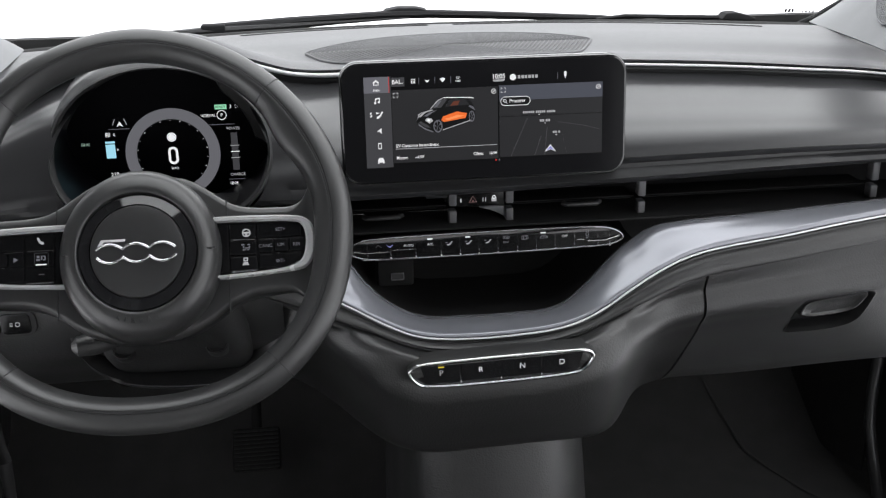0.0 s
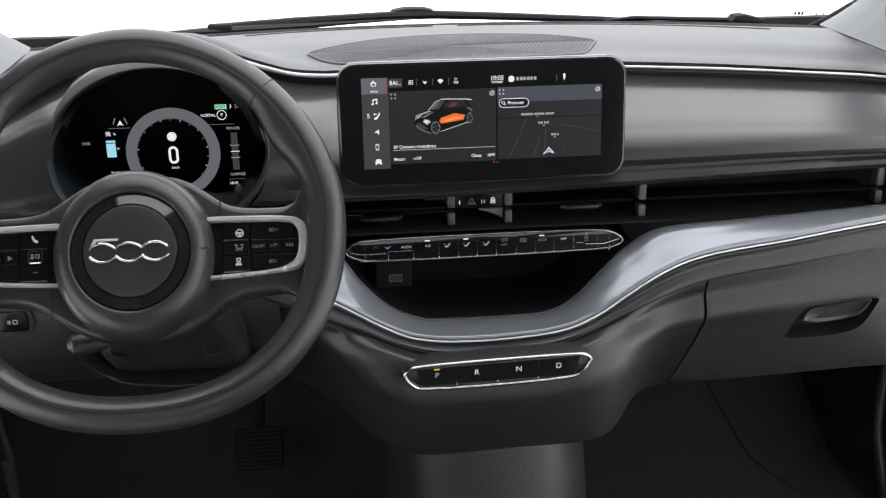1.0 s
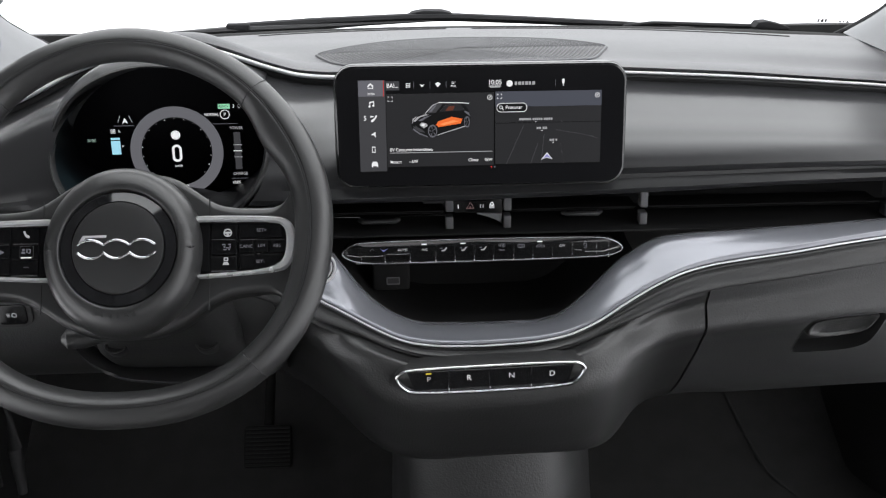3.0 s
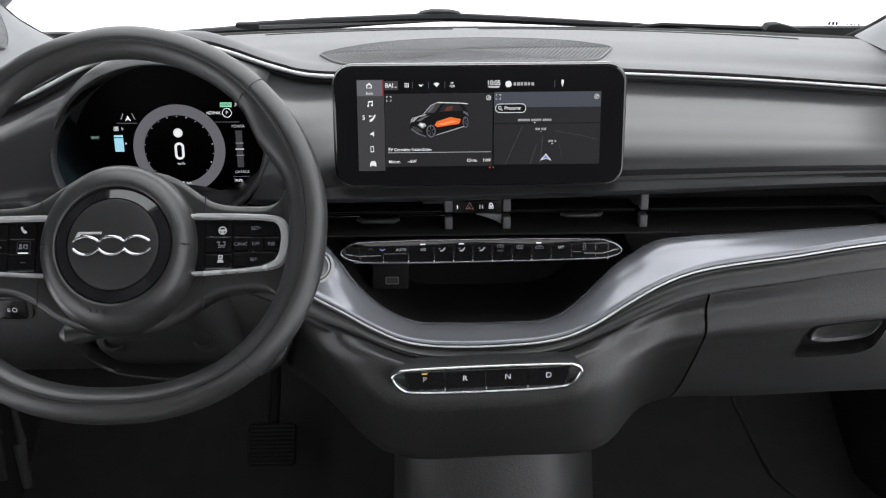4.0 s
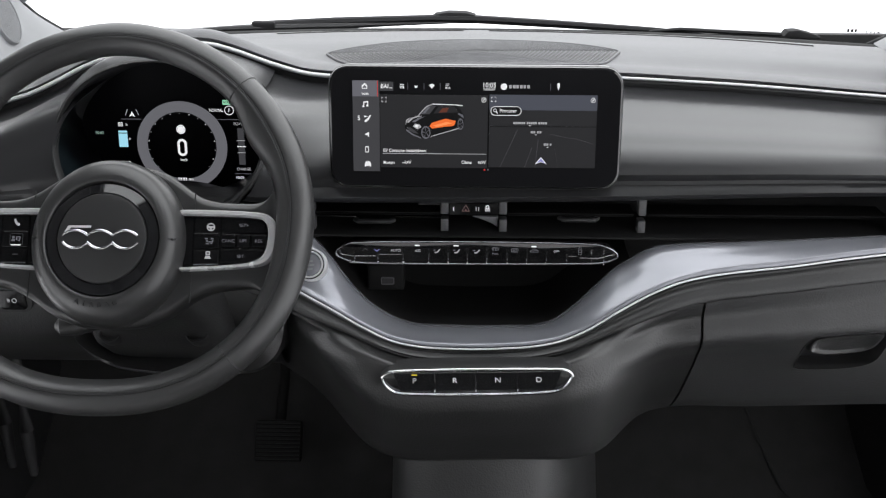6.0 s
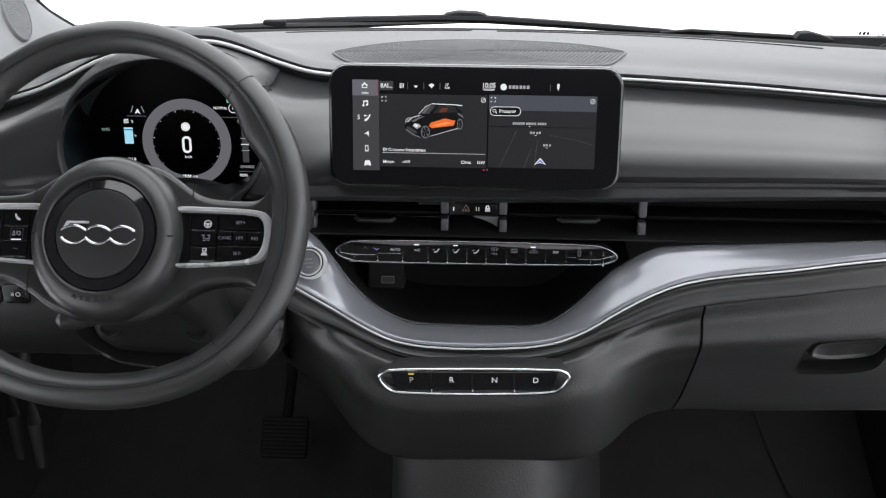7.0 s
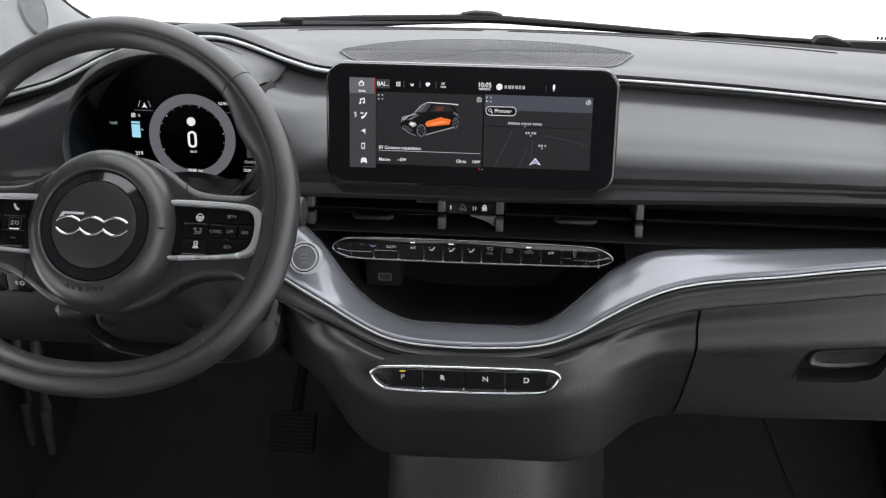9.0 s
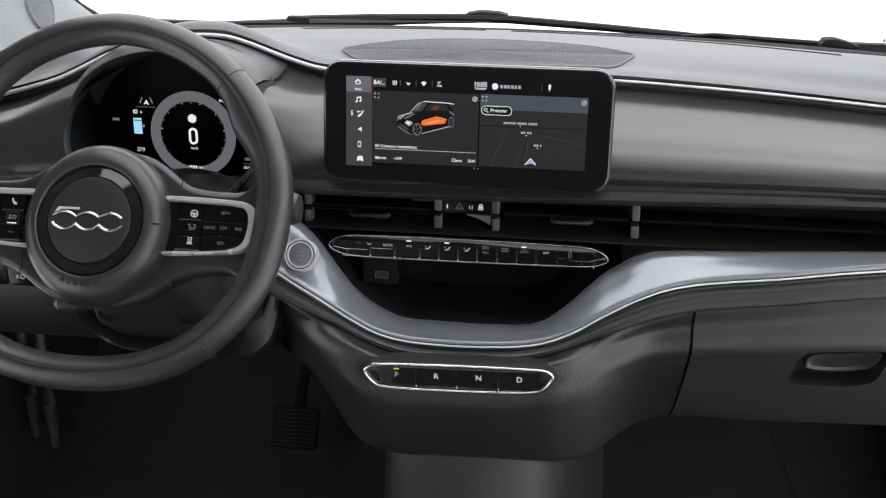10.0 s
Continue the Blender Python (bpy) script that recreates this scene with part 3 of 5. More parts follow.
part("lower_panel", grid([lower_section(x) for x in span(-0.26, 0.2415, 0.006)], 0.003), LOWER, dash, "dark grained lower dashboard panel")
part("lower_lip", grid([lower_section(x)[:LIP_END] for x in span(0.2415, 0.63, 0.008)], 0.003), LOWER, dash, "padded lip under the trim band")
part("gap_liner", grid([[p + Vector((0, 0.008, 0)) for p in lower_section(x)[LIP_END:86]] for x in (0.235, 0.25)], 0.002), BLACK, dash)

# knee panel under the wheel
def knee_section(x):
    b = 0.012 * math.cos((x + 0.33) * 5)
    pts = [(0.06, 0.574), (0.012, 0.568), (-0.004, 0.55), (-0.02 - b, 0.505), (-0.018 - b, 0.47), (-0.004 - b, 0.435), (0.04, 0.385), (0.1, 0.345), (0.13, 0.345)]
    return smooth_line([(x, y, z) for y, z in pts], 30)


knee_y = line_at(lambda x: knee_section(x)[4:26], 2, 1)
part("knee_panel", grid([knee_section(x) for x in span(-0.64, -0.215, 0.012)], 0.003), LOWER, dash, "dark grained knee panel")

# tray and vent slot
rows = []
for x in span(-0.165, 0.168, 0.006):
    uy, uz = BAND_TOP(x)
    rows.append([(x, uy + 0.008, uz - 0.005), (x, 0.05, uz - 0.005), (x, 0.1, min(uz + 0.004, 0.53)), (x, 0.115, 0.5345), (x, 0.02, 0.5345)])
part("tray", grid(rows, 0.002), NIGHT, dash, "black open storage tray")
part("vent_slot", grid([[(x, 0.028, LIP(x)[1] - 0.0045), (x, 0.085, LIP(x)[1] - 0.0045), (x, 0.085, 0.543), (x, 0.03, 0.538), (x, 0.014, max(0.5365, BAND_TOP(x)[1] - 0.004))] for x in span(-0.21, 0.63, 0.01)], 0.002), DEEP, dash, "black air vent slot")

# speaker grille in the top pad: a lens of nested ridges
grille = chaikin([(-0.178, 0.243), (-0.174, 0.236), (-0.15, 0.208), (-0.138, 0.201), (-0.12, 0.2), (0.0, 0.2015), (0.13, 0.203), (0.147, 0.207), (0.157, 0.217), (0.175, 0.25), (0.179, 0.26), (0.17, 0.268), (0.125, 0.289), (0.06, 0.301), (0.005, 0.304), (-0.05, 0.299), (-0.108, 0.283), (-0.167, 0.253)], 2)
gc = np.array([0.004, 0.25])
plate = bmesh.new()
ringsv = [[plate.verts.new((x, y, top_z(x, y) + 0.0006)) for x, y in [tuple(gc + (np.array(p) - gc) * f) for p in grille]] for f in (1.0, 0.75, 0.5, 0.25, 0.0015)]
for a, b in zip(ringsv, ringsv[1:]):
    for k in range(len(a)):
        plate.faces.new((a[k], a[(k + 1) % len(a)], b[(k + 1) % len(a)], b[k]))
spk = part("speaker_grille", plate, MESH, dash, "perforated loudspeaker grille with nested ridges")
for j in range(30):
    f = 1.0 - j * 0.031
    loop = [tuple(gc + (np.array(p) - gc) * f) for p in grille]
    part("ridge", tube([(x, y, top_z(x, y) + 0.0008) for x, y in loop], 0.0016 if j == 0 else 0.00075, 6, True, 1.0), PAD, spk)
# defroster slots along the windscreen
for x0, x1 in ((-0.26, -0.012), (0.022, 0.442)):
    pts = [(x, 0.391 - 0.2 * x * x) for x in span(x0, x1, 0.01)]
    part("defroster_slot", tube([(x, y, top_z(x, y) - 0.0002) for x, y in pts], 0.0045, 8, False, 0.25), NIGHT, dash)

# ---- glovebox ----
gb = thing("glovebox", "dark grained glovebox with a recessed pull handle", "glovebox", at=(0.44, 0.1, 0.29))
lid = part("lid", grid([lower_section(x)[LIP_END - 1:] for x in span(0.2445, 0.63, 0.006)], 0.003), LOWER_LIT, gb, "grained glovebox lid")
hole = chaikin([(0.362, 0.3795), (0.3575, 0.384), (0.3565, 0.4), (0.3575, 0.42), (0.3605, 0.434), (0.367, 0.439), (0.39, 0.4415), (0.415, 0.4435), (0.437, 0.4448), (0.4448, 0.4415), (0.4462, 0.43), (0.4462, 0.41), (0.4455, 0.394), (0.438, 0.385), (0.42, 0.3795), (0.39, 0.3785)], 2)
cut(lid, slab(hole, FRONT, 0.09, -0.09))
gy = lambda x, z: lower_y(x, z)


def dish(outline, centre, steps):
    bm = bmesh.new()
    c = np.array(centre)
    vr = [[bm.verts.new((x, gy(x, z) + dy, z)) for x, z in [tuple(c + (np.array(p) - c) * f) for p in outline]] for f, dy in steps]
    for a, b in zip(vr, vr[1:]):
        for k in range(len(a)):
            bm.faces.new((a[k], a[(k + 1) % len(a)], b[(k + 1) % len(a)], b[k]))
    return bm


part("handle_pocket", dish(hole, (0.403, 0.412), ((1.035, 0.001), (1.03, -0.0012), (1.01, -0.0015), (0.985, 0.001), (0.96, 0.012), (0.94, 0.03), (0.6, 0.034), (0.03, 0.034))), LOWER_LIT, gb, "moulded recess behind the pull")
pull = chaikin([(0.3685, 0.408), (0.364, 0.412), (0.3635, 0.424), (0.3655, 0.4325), (0.373, 0.436), (0.395, 0.4382), (0.42, 0.4405), (0.434, 0.4415), (0.4395, 0.4385), (0.4395, 0.43), (0.4365, 0.417), (0.428, 0.41), (0.41, 0.4065), (0.385, 0.405)], 2)
part("pull_handle", dish(pull, (0.399, 0.426), ((0.97, 0.033), (1.0, 0.01), (1.0, 0.0035), (0.975, 0.0008), (0.92, 0.0006), (0.84, 0.003), (0.76, 0.0045), (0.3, 0.0045), (0.02, 0.0045))), LOWER, gb, "moulded pull flap")

# ---- tunnel under the console ----
tun = thing("centre_tunnel", "dark grey moulded tunnel cover on the carpeted floor", "tunnel", at=(0.02, 0.05, 0))


def tunnel_section(z):
    g = (0.3 - z) / 0.3
    pts = [(-0.092 - 0.01 * g, 0.3), (-0.09 - 0.01 * g, 0.12), (-0.084, 0.02), (-0.074, -0.01), (-0.052, -0.026), (-0.02, -0.0335), (0.015, -0.0335), (0.048, -0.027), (0.076, -0.012), (0.098, 0.012), (0.116, 0.045), (0.134 + 0.005 * g, 0.1), (0.15 + 0.01 * g, 0.17), (0.17 + 0.015 * g, 0.3)]
    return smooth_line([(x, y - 0.07 * g, z) for x, y in pts], 72)


def tunnel_part(name, i, j, z0, z1, word, push=0.0):
    part(name, grid([[p + Vector((0, push, 0)) for p in tunnel_section(z)[i:j]] for z in np.linspace(z1, z0, 12)], 0.003), LOWER_LIT, tun, word)


tunnel_part("front_cover", 0, 72, 0.1, 0.325, "grained front cover")
tunnel_part("lower_cover", 0, 72, 0.0, 0.098, "grained lower cover", 0.002)

# ---- touch screen ----
def flat(name, outline, m, mat, parent, z=0.0, thick=0.0002, label=""):
    return part(name, slab(outline, m, z, z - thick), mat, parent, label, smooth=False)


def rect(x0, x1, y0, y1):
    return [(x0, y0), (x1, y0), (x1, y1), (x0, y1)]


SCREEN = plane_at((0.0, -0.0036, 0.6585), (1, 0, 0), (0, 0.089, 0.996))
screen = thing("touch_screen", "wide black touch screen showing a car picture and map", "screen", at=(0, 0.01, 0.6))
H = SCREEN @ Matrix.Translation((0.0008, -0.0015, 0))
part("housing", slab(rrect(0.2935, 0.1235, 0.019), H, -0.0008, -0.02, 0.003), GLOSS, screen, "gloss black rounded housing")
part("edge_line", ring_slab(rrect(0.2945, 0.1245, 0.0195), rrect(0.2925, 0.1225, 0.0185), H, -0.0045, -0.0065, 0.0003), DARK, screen)
stem = part("stem", box(-0.09, 0.09, 0.012, 0.09, 0.61, 0.66, 0.006), BLACK, screen)
display = part("display", slab(rrect(0.288, 0.118, 0.017), H, 0.0, -0.001), DISPLAY, screen, "lit colour display under black glass")
K = 0.2436 / 998


def ux(a):
    return (a - 654) * K


def uy(b):
    return (302 - b) * K * 1.012


def ui(name, pts, mat, z=0.0005):
    return flat(name, [(ux(a), uy(b)) for a, b in pts], SCREEN, mat, display, z)


def ui_text(body, a, b, size, mat=UI_WHITE, align="CENTER", squeeze=1.0):
    return lettering(body, size * K * 1.1, SCREEN @ Matrix.Translation((ux(a), uy(b), 0.0009)), mat, display, align=align, squeeze=squeeze * 0.93, thin=-0.012)


def urect(a0, a1, b0, b1):
    return [(a0, b1), (a1, b1), (a1, b0), (a0, b0)]


ui("panel", urect(155, 265, 117, 487), UI_DIM)
ui("panel", urect(155, 259, 117, 181), UI_GREY, 0.0007)
ui("marker", urect(256.5, 259, 117, 181), UI_RED, 0.0009)
ui("panel", urect(267, 708, 173, 470), UI_DARK)
ui("panel", urect(714, 1153, 170, 232), UI_SLATE)
ui("panel", urect(714, 1153, 233, 466), UI_DARK)
ui("panel", urect(714, 1153, 296, 299), UI_NIGHT, 0.0007)
ui("panel", urect(267, 322, 122, 158), UI_DIM)
ui_text("BAI...", 270, 140, 22, align="LEFT")
ui_text("Início", 207, 170, 13)
ui_text("10:05", 712, 133, 25)
ui("bar", urect(688, 737, 146, 148.5), UI_WHITE, 0.0008)
ui("bar", urect(692, 733, 150.5, 152.5), UI_WHITE, 0.0008)
ui("dot", [(772 + 13 * math.cos(k / 24 * 2 * math.pi), 138 + 13 * math.sin(-k / 24 * 2 * math.pi)) for k in range(24)], UI_WHITE, 0.0008)
for k, w in enumerate((13, 15, 12, 14, 12, 14)):
    ui("bar", urect(793 + 14.5 * k, 793 + 14.5 * k + w * 0.78, 131, 144), UI_SOFT, 0.0008)
for a in (380, 446, 512, 960):
    ui("bar", urect(a, a + 2, 125, 152), UI_GREY, 0.0008)
for i in range(3):
    for j in range(3):
        ui("icon", urect(349 + 6.5 * i, 353.5 + 6.5 * i, 130 + 6.5 * j, 134.5 + 6.5 * j), UI_WHITE, 0.0008)
ui("icon", [(405, 134), (412, 145), (418, 146), (424, 134), (418, 138), (411, 137)], UI_WHITE, 0.0008)
ui("icon", [(467, 134), (479, 148), (491, 134), (479, 128)], UI_WHITE, 0.0008)
ui_text("22°", 543, 132, 11)
ui_text("FOR", 543, 145, 11)
ui("icon", [(988, 124), (988, 140), (993, 144), (998, 140), (998, 124), (993, 121)], UI_WHITE, 0.0008)
ui("icon", urect(991.5, 994.5, 144, 150), UI_WHITE, 0.0008)
# side bar: house, note, seat, arrow, phone, car
ui("icon", [(191, 140), (205, 127), (219, 140), (216, 140), (216, 150), (194, 150), (194, 140)], UI_WHITE, 0.0009)
ui("icon", [(197, 143), (205, 135), (213, 143), (213, 147), (197, 147)], UI_GREY, 0.0011)
ui("icon", [(199, 222), (199, 202), (219, 199), (219, 219), (215, 219), (215, 205), (203, 207), (203, 222)], UI_WHITE, 0.0009)
for a, b in ((199, 221), (215, 218)):
    ui("icon", [(a + 5 * math.cos(k / 12 * 2 * math.pi), b - 4 * math.sin(k / 12 * 2 * math.pi)) for k in range(12)], UI_WHITE, 0.0009)
ui_text("5", 180, 269, 24)
ui("icon", [(203, 284), (212, 284), (220, 276), (230, 258), (225, 256), (216, 270), (205, 276)], UI_WHITE, 0.0009)
ui("icon", [(202, 258), (218, 262), (202, 266)], UI_WHITE, 0.0009)
ui("icon", [(202, 336), (221, 324), (221, 348), (214, 338)], UI_WHITE, 0.0009)
ui("icon", urect(205, 219, 384, 409), UI_WHITE, 0.0009)
ui("icon", urect(207.5, 216.5, 388, 405), UI_DIM, 0.0011)
ui("icon", [(202, 469), (202, 456), (207, 446), (223, 446), (228, 456), (228, 469), (223, 469), (223, 465), (207, 465), (207, 469)], UI_WHITE, 0.0009)
# corner brackets and pencil discs
for a, b in ((284, 193), (731, 189)):
    for sx in (-1, 1):
        for sy in (-1, 1):
            ui("icon", urect(min(a + sx * 10, a + sx * 4), max(a + sx * 10, a + sx * 4), b + sy * 9 - 1, b + sy * 9 + 1), UI_WHITE, 0.0009)
            ui("icon", urect(a + sx * 9 - 1, a + sx * 9 + 1, min(b + sy * 10, b + sy * 4), max(b + sy * 10, b + sy * 4)), UI_WHITE, 0.0009)
for a, b in ((691, 192), (1135, 190)):
    o = [(a + 10 * math.cos(k / 24 * 2 * math.pi), b - 10 * math.sin(k / 24 * 2 * math.pi)) for k in range(24)]
    i = [(a + 8 * math.cos(k / 24 * 2 * math.pi), b - 8 * math.sin(k / 24 * 2 * math.pi)) for k in range(24)]
    part("icon", ring_slab([(ux(p), uy(q)) for p, q in o], [(ux(p), uy(q)) for p, q in i], SCREEN, 0.0009, 0.0006), UI_WHITE, display, smooth=False)
    ui("icon", [(a - 5, b + 4), (a + 3, b - 6), (a + 6, b - 4), (a - 3, b + 5)], UI_WHITE, 0.0009)
ui_text("EV Consumo Instantâneo:", 279, 400, 16.5, align="LEFT")
ui("bar", urect(277, 702, 411, 413.5), UI_SOFT, 0.0008)
ui_text("Motor:", 279, 450, 16.5, align="LEFT")
ui_text("--kW", 357, 449, 16.5, align="LEFT")
ui_text("Clima:", 602, 447, 16.5, align="LEFT")
ui_text("1kW", 668, 447, 16.5, align="LEFT")
for a in (698, 712):
    ui("marker", urect(a - 3, a + 3, 474, 480), UI_RED if a == 698 else UI_GREY, 0.0008)
# search pill
pill = [(ux(782) + x * K, uy(235) + y * K) for x, y in rrect(126, 38, 18.5)]
part("search_pill", ring_slab(grown(pill, 0.0), grown(pill, -0.0006), SCREEN, 0.0011, 0.0008), UI_WHITE, display, smooth=False)
flat("panel", grown(pill, -0.0005), SCREEN, UI_NIGHT, display, 0.0009)
ui_text("Procurar", 756, 236, 18.5, align="LEFT").location.z += 0.0003
o = [(737 + 7 * math.cos(k / 20 * 2 * math.pi), 233 - 7 * math.sin(k / 20 * 2 * math.pi)) for k in range(20)]
i = [(737 + 5 * math.cos(k / 20 * 2 * math.pi), 233 - 5 * math.sin(k / 20 * 2 * math.pi)) for k in range(20)]
part("icon", ring_slab([(ux(p), uy(q)) for p, q in o], [(ux(p), uy(q)) for p, q in i], SCREEN, 0.0014, 0.0009), UI_WHITE, display, smooth=False)
ui("icon", [(741, 239), (747, 246), (749, 244), (743, 237)], UI_WHITE, 0.0013)
# unreadable road names as bars, markers under them
for a0, a1, b in ((813, 863, 284), (868, 910, 284), (915, 952, 284), (885, 906, 321), (910, 931, 321), (940, 961, 371), (965, 973, 371)):
    n = max(int((a1 - a0) / 8), 1)
    for k in range(n):
        ui("bar", urect(a0 + (a1 - a0) * k / n, a0 + (a1 - a0) * (k + 0.78) / n, b - 5, b + 4), UI_SOFT, 0.0009)
for a, b in ((882, 292), (907, 329), (955, 379)):
    ui("marker", [(a - 5, b), (a, b + 5), (a + 5, b), (a, b + 2)], UI_WHITE, 0.0009)
# faint roads on the map
for p, q, r, s in ((760, 465, 830, 310), (862, 465, 890, 385), (985, 385, 1000, 465), (965, 330, 1060, 345), (1060, 345, 1140, 365), (905, 465, 915, 350)):
    ui("road_line", [(p, q), (p + 3, q), (r + 3, s), (r, s)] if q > s else [(p, q), (r, s + 2), (r, s), (p, q - 2)], UI_DIM, 0.0008)
ui("nav_arrow", [(905, 452), (930, 422), (954, 451), (930, 443)], UI_WHITE, 0.0009)
ui("nav_arrow", [(912, 448), (930, 427), (947, 448), (930, 440)], UI_VIOLET, 0.0011)
# the little car
ui("car_picture", [(368, 304), (370, 276), (392, 262), (424, 252), (455, 218), (480, 209), (580, 212), (600, 236), (612, 262), (611, 296), (590, 310), (472, 346), (436, 349), (400, 336), (374, 318)], UI_NIGHT, 0.0009)
ui("car_picture", [(432, 252), (458, 222), (476, 215), (496, 217), (470, 250)], UI_DIM, 0.0011)
ui("car_picture", [(440, 248), (460, 224), (474, 218), (466, 230), (452, 247)], UI_GREY, 0.0012)
ui("car_picture", [(486, 248), (508, 218), (570, 217), (588, 242)], UI_DARK, 0.0011)
ui("car_picture", [(508, 244), (522, 226), (548, 224), (540, 242)], glow("ui_brown", (0.12, 0.035, 0.02)), 0.0012)
ui("car_picture", [(478, 211), (482, 208), (582, 211), (606, 214), (606, 217), (580, 214)], UI_WHITE, 0.0012)
ui("car_picture", [(424, 253), (455, 219), (480, 209), (482, 211), (458, 222), (428, 254)], UI_SOFT, 0.0013)
ui("car_picture", [(376, 284), (394, 266), (426, 256), (440, 258), (404, 268), (384, 286)], UI_SOFT, 0.0012)
ui("car_picture", [(396, 282), (424, 266), (452, 260), (432, 270), (410, 284)], UI_GREY, 0.0012)
ui("car_picture", [(588, 244), (606, 252), (611, 268), (604, 262), (586, 250)], UI_GREY, 0.0012)
ui("car_picture", [(376, 306), (386, 304), (412, 318), (424, 330), (404, 328), (382, 314)], UI_DIM, 0.0012)
ui("car_picture", [(470, 300), (478, 286), (535, 268), (578, 277), (571, 296), (480, 309)], UI_ORANGE, 0.0012)
ui("car_picture", [(484, 297), (540, 282), (566, 286), (500, 302)], glow("ui_orange_light", (1.0, 0.3, 0.1)), 0.0013)
ui("car_picture", [(402, 300), (410, 289), (430, 293), (436, 303), (420, 313)], UI_SOFT, 0.0012)
ui("car_picture", [(408, 300), (414, 293), (426, 297), (420, 306)], UI_WHITE, 0.0013)
ui("car_picture", [(374, 318), (400, 337), (436, 350), (436, 346), (402, 331), (376, 312)], UI_GREY, 0.0012)
ui("car_picture", [(472, 344), (590, 309), (590, 305), (478, 339)], UI_SOFT, 0.0012)
ui("car_picture", [(371, 296), (374, 274), (394, 263), (378, 278)], UI_SOFT, 0.0012)
for a, b, rx, ry in ((455, 325, 19, 26), (597, 290, 12, 23)):
    o = [(a + rx * math.cos(k / 24 * 2 * math.pi), b - ry * math.sin(k / 24 * 2 * math.pi)) for k in range(24)]
    i = [(a + rx * 0.78 * math.cos(k / 24 * 2 * math.pi), b - ry * 0.78 * math.sin(k / 24 * 2 * math.pi)) for k in range(24)]
    ui("car_picture", o, UI_NIGHT, 0.0013)
    part("car_picture", ring_slab([(ux(p), uy(q)) for p, q in o], [(ux(p), uy(q)) for p, q in i], SCREEN, 0.0016, 0.0013), UI_GREY, display, smooth=False)
    for k in range(5):
        t = k / 5 * 2 * math.pi + 0.4
        ui("car_picture", [(a, b), (a + rx * 0.75 * math.cos(t), b - ry * 0.75 * math.sin(t)), (a + rx * 0.75 * math.cos(t + 0.25), b - ry * 0.75 * math.sin(t + 0.25))], UI_GREY, 0.0015)

# ---- instrument cluster ----
CL = plane_at((-0.327, 0.1125, 0.606), (1, 0, 0), (0, 0, 1))


def tuck(x, z):
    """The glass draws in under the low shoulder of the hood."""
    return 0.02 * min(max((x + 0.29) / 0.04, 0.0), 1.0) * min(max((z - 0.61) / 0.03, 0.0), 1.0)


cl = thing("instrument_cluster", "black digital instrument cluster with a round grey speed ring", "instrument cluster", at=(-0.327, 0.12, 0.55))
face = part("display", slab([(x + 0.327 - tuck(x, z), z - 0.606 - tuck(x, z)) for x, z in grown(HOOD, -0.0015)], CL, 0.0, -0.004), DIAL, cl, "black display glass")
Q = 0.000624


def cx(a):
    return (a - 320) * Q


def cy_(b):
    return (261 - b) * Q * 1.04


def cu(name, pts, mat, z=0.0006):
    return flat(name, [(cx(a), cy_(b)) for a, b in pts], CL, mat, face, z)


def cu_text(body, a, b, size, mat=UI_WHITE, squeeze=1.0, align="CENTER"):
    return lettering(body, size * Q * 1.08, CL @ Matrix.Translation((cx(a), cy_(b), 0.0009)), mat, face, squeeze=squeeze * 0.92, align=align)


part("speed_ring", ring_slab(ellipse(0.0508, 0.0508, 64), ellipse(0.0388, 0.0388, 64), CL, 0.0006, 0.0001), glow("ring_grey", (0.13, 0.13, 0.145)), face, smooth=False)
for k in range(17):
    a = radians(220 - k * 16.25)
    r0, r1 = 0.0368, 0.0378
    c, s, d = math.cos(a), math.sin(a), 0.0004
    flat("tick", [(r0 * c - d * s, r0 * s + d * c), (r0 * c + d * s, r0 * s - d * c), (r1 * c + d * s, r1 * s - d * c), (r1 * c - d * s, r1 * s + d * c)], CL, UI_WHITE if k % 2 else UI_SOFT, face, 0.0006)
flat("dot", ellipse(0.0051, 0.0051, 28, (0, cy_(232))), CL, UI_WHITE, face, 0.0007)
flat("dot", ellipse(0.0042, 0.0042, 28, (0, cy_(232))), CL, UI_SOFT, face, 0.0008)
flat("dot", ellipse(0.0038, 0.0038, 28, (0, cy_(232))), CL, UI_WHITE, face, 0.0009)
zero = [(x, y + cy_(264)) for x, y in rrect(0.0106, 0.0196, 0.0053, 8)]
part("digit", ring_slab(zero, grown(zero, -0.0026), CL, 0.0008, 0.0002), UI_WHITE, face, smooth=False)
cu_text("km/h", 321.5, 286, 6.5)
cu_text("88", 212, 224, 10.5, squeeze=0.85)
cu_text("%", 223, 224, 6)
cu("battery", urect(206.5, 222.5, 235, 264), UI_BLUE)
cu("battery", urect(206.5, 222.5, 238.5, 240), UI_NIGHT, 0.0008)
cu("marker", [(225, 247), (229, 249.5), (225, 252)], UI_SOFT)
cu_text("219", 217, 293, 10)
cu("icon", [(229, 211), (234.5, 201), (240, 211), (234.5, 208)], UI_WHITE)
for s in (-1, 1):
    cu("icon", [(234.5 + s * 11.5, 208), (234.5 + s * 7, 197), (234.5 + s * 8.2, 197), (234.5 + s * 12.7, 208)] if s < 0 else [(246, 208), (247.2, 208), (242.7, 197), (241.5, 197)], UI_SOFT)
cu("bar", urect(214, 250, 214, 215), UI_GREY)
UI_PALE = glow("ui_pale_green", (0.3, 0.42, 0.36))
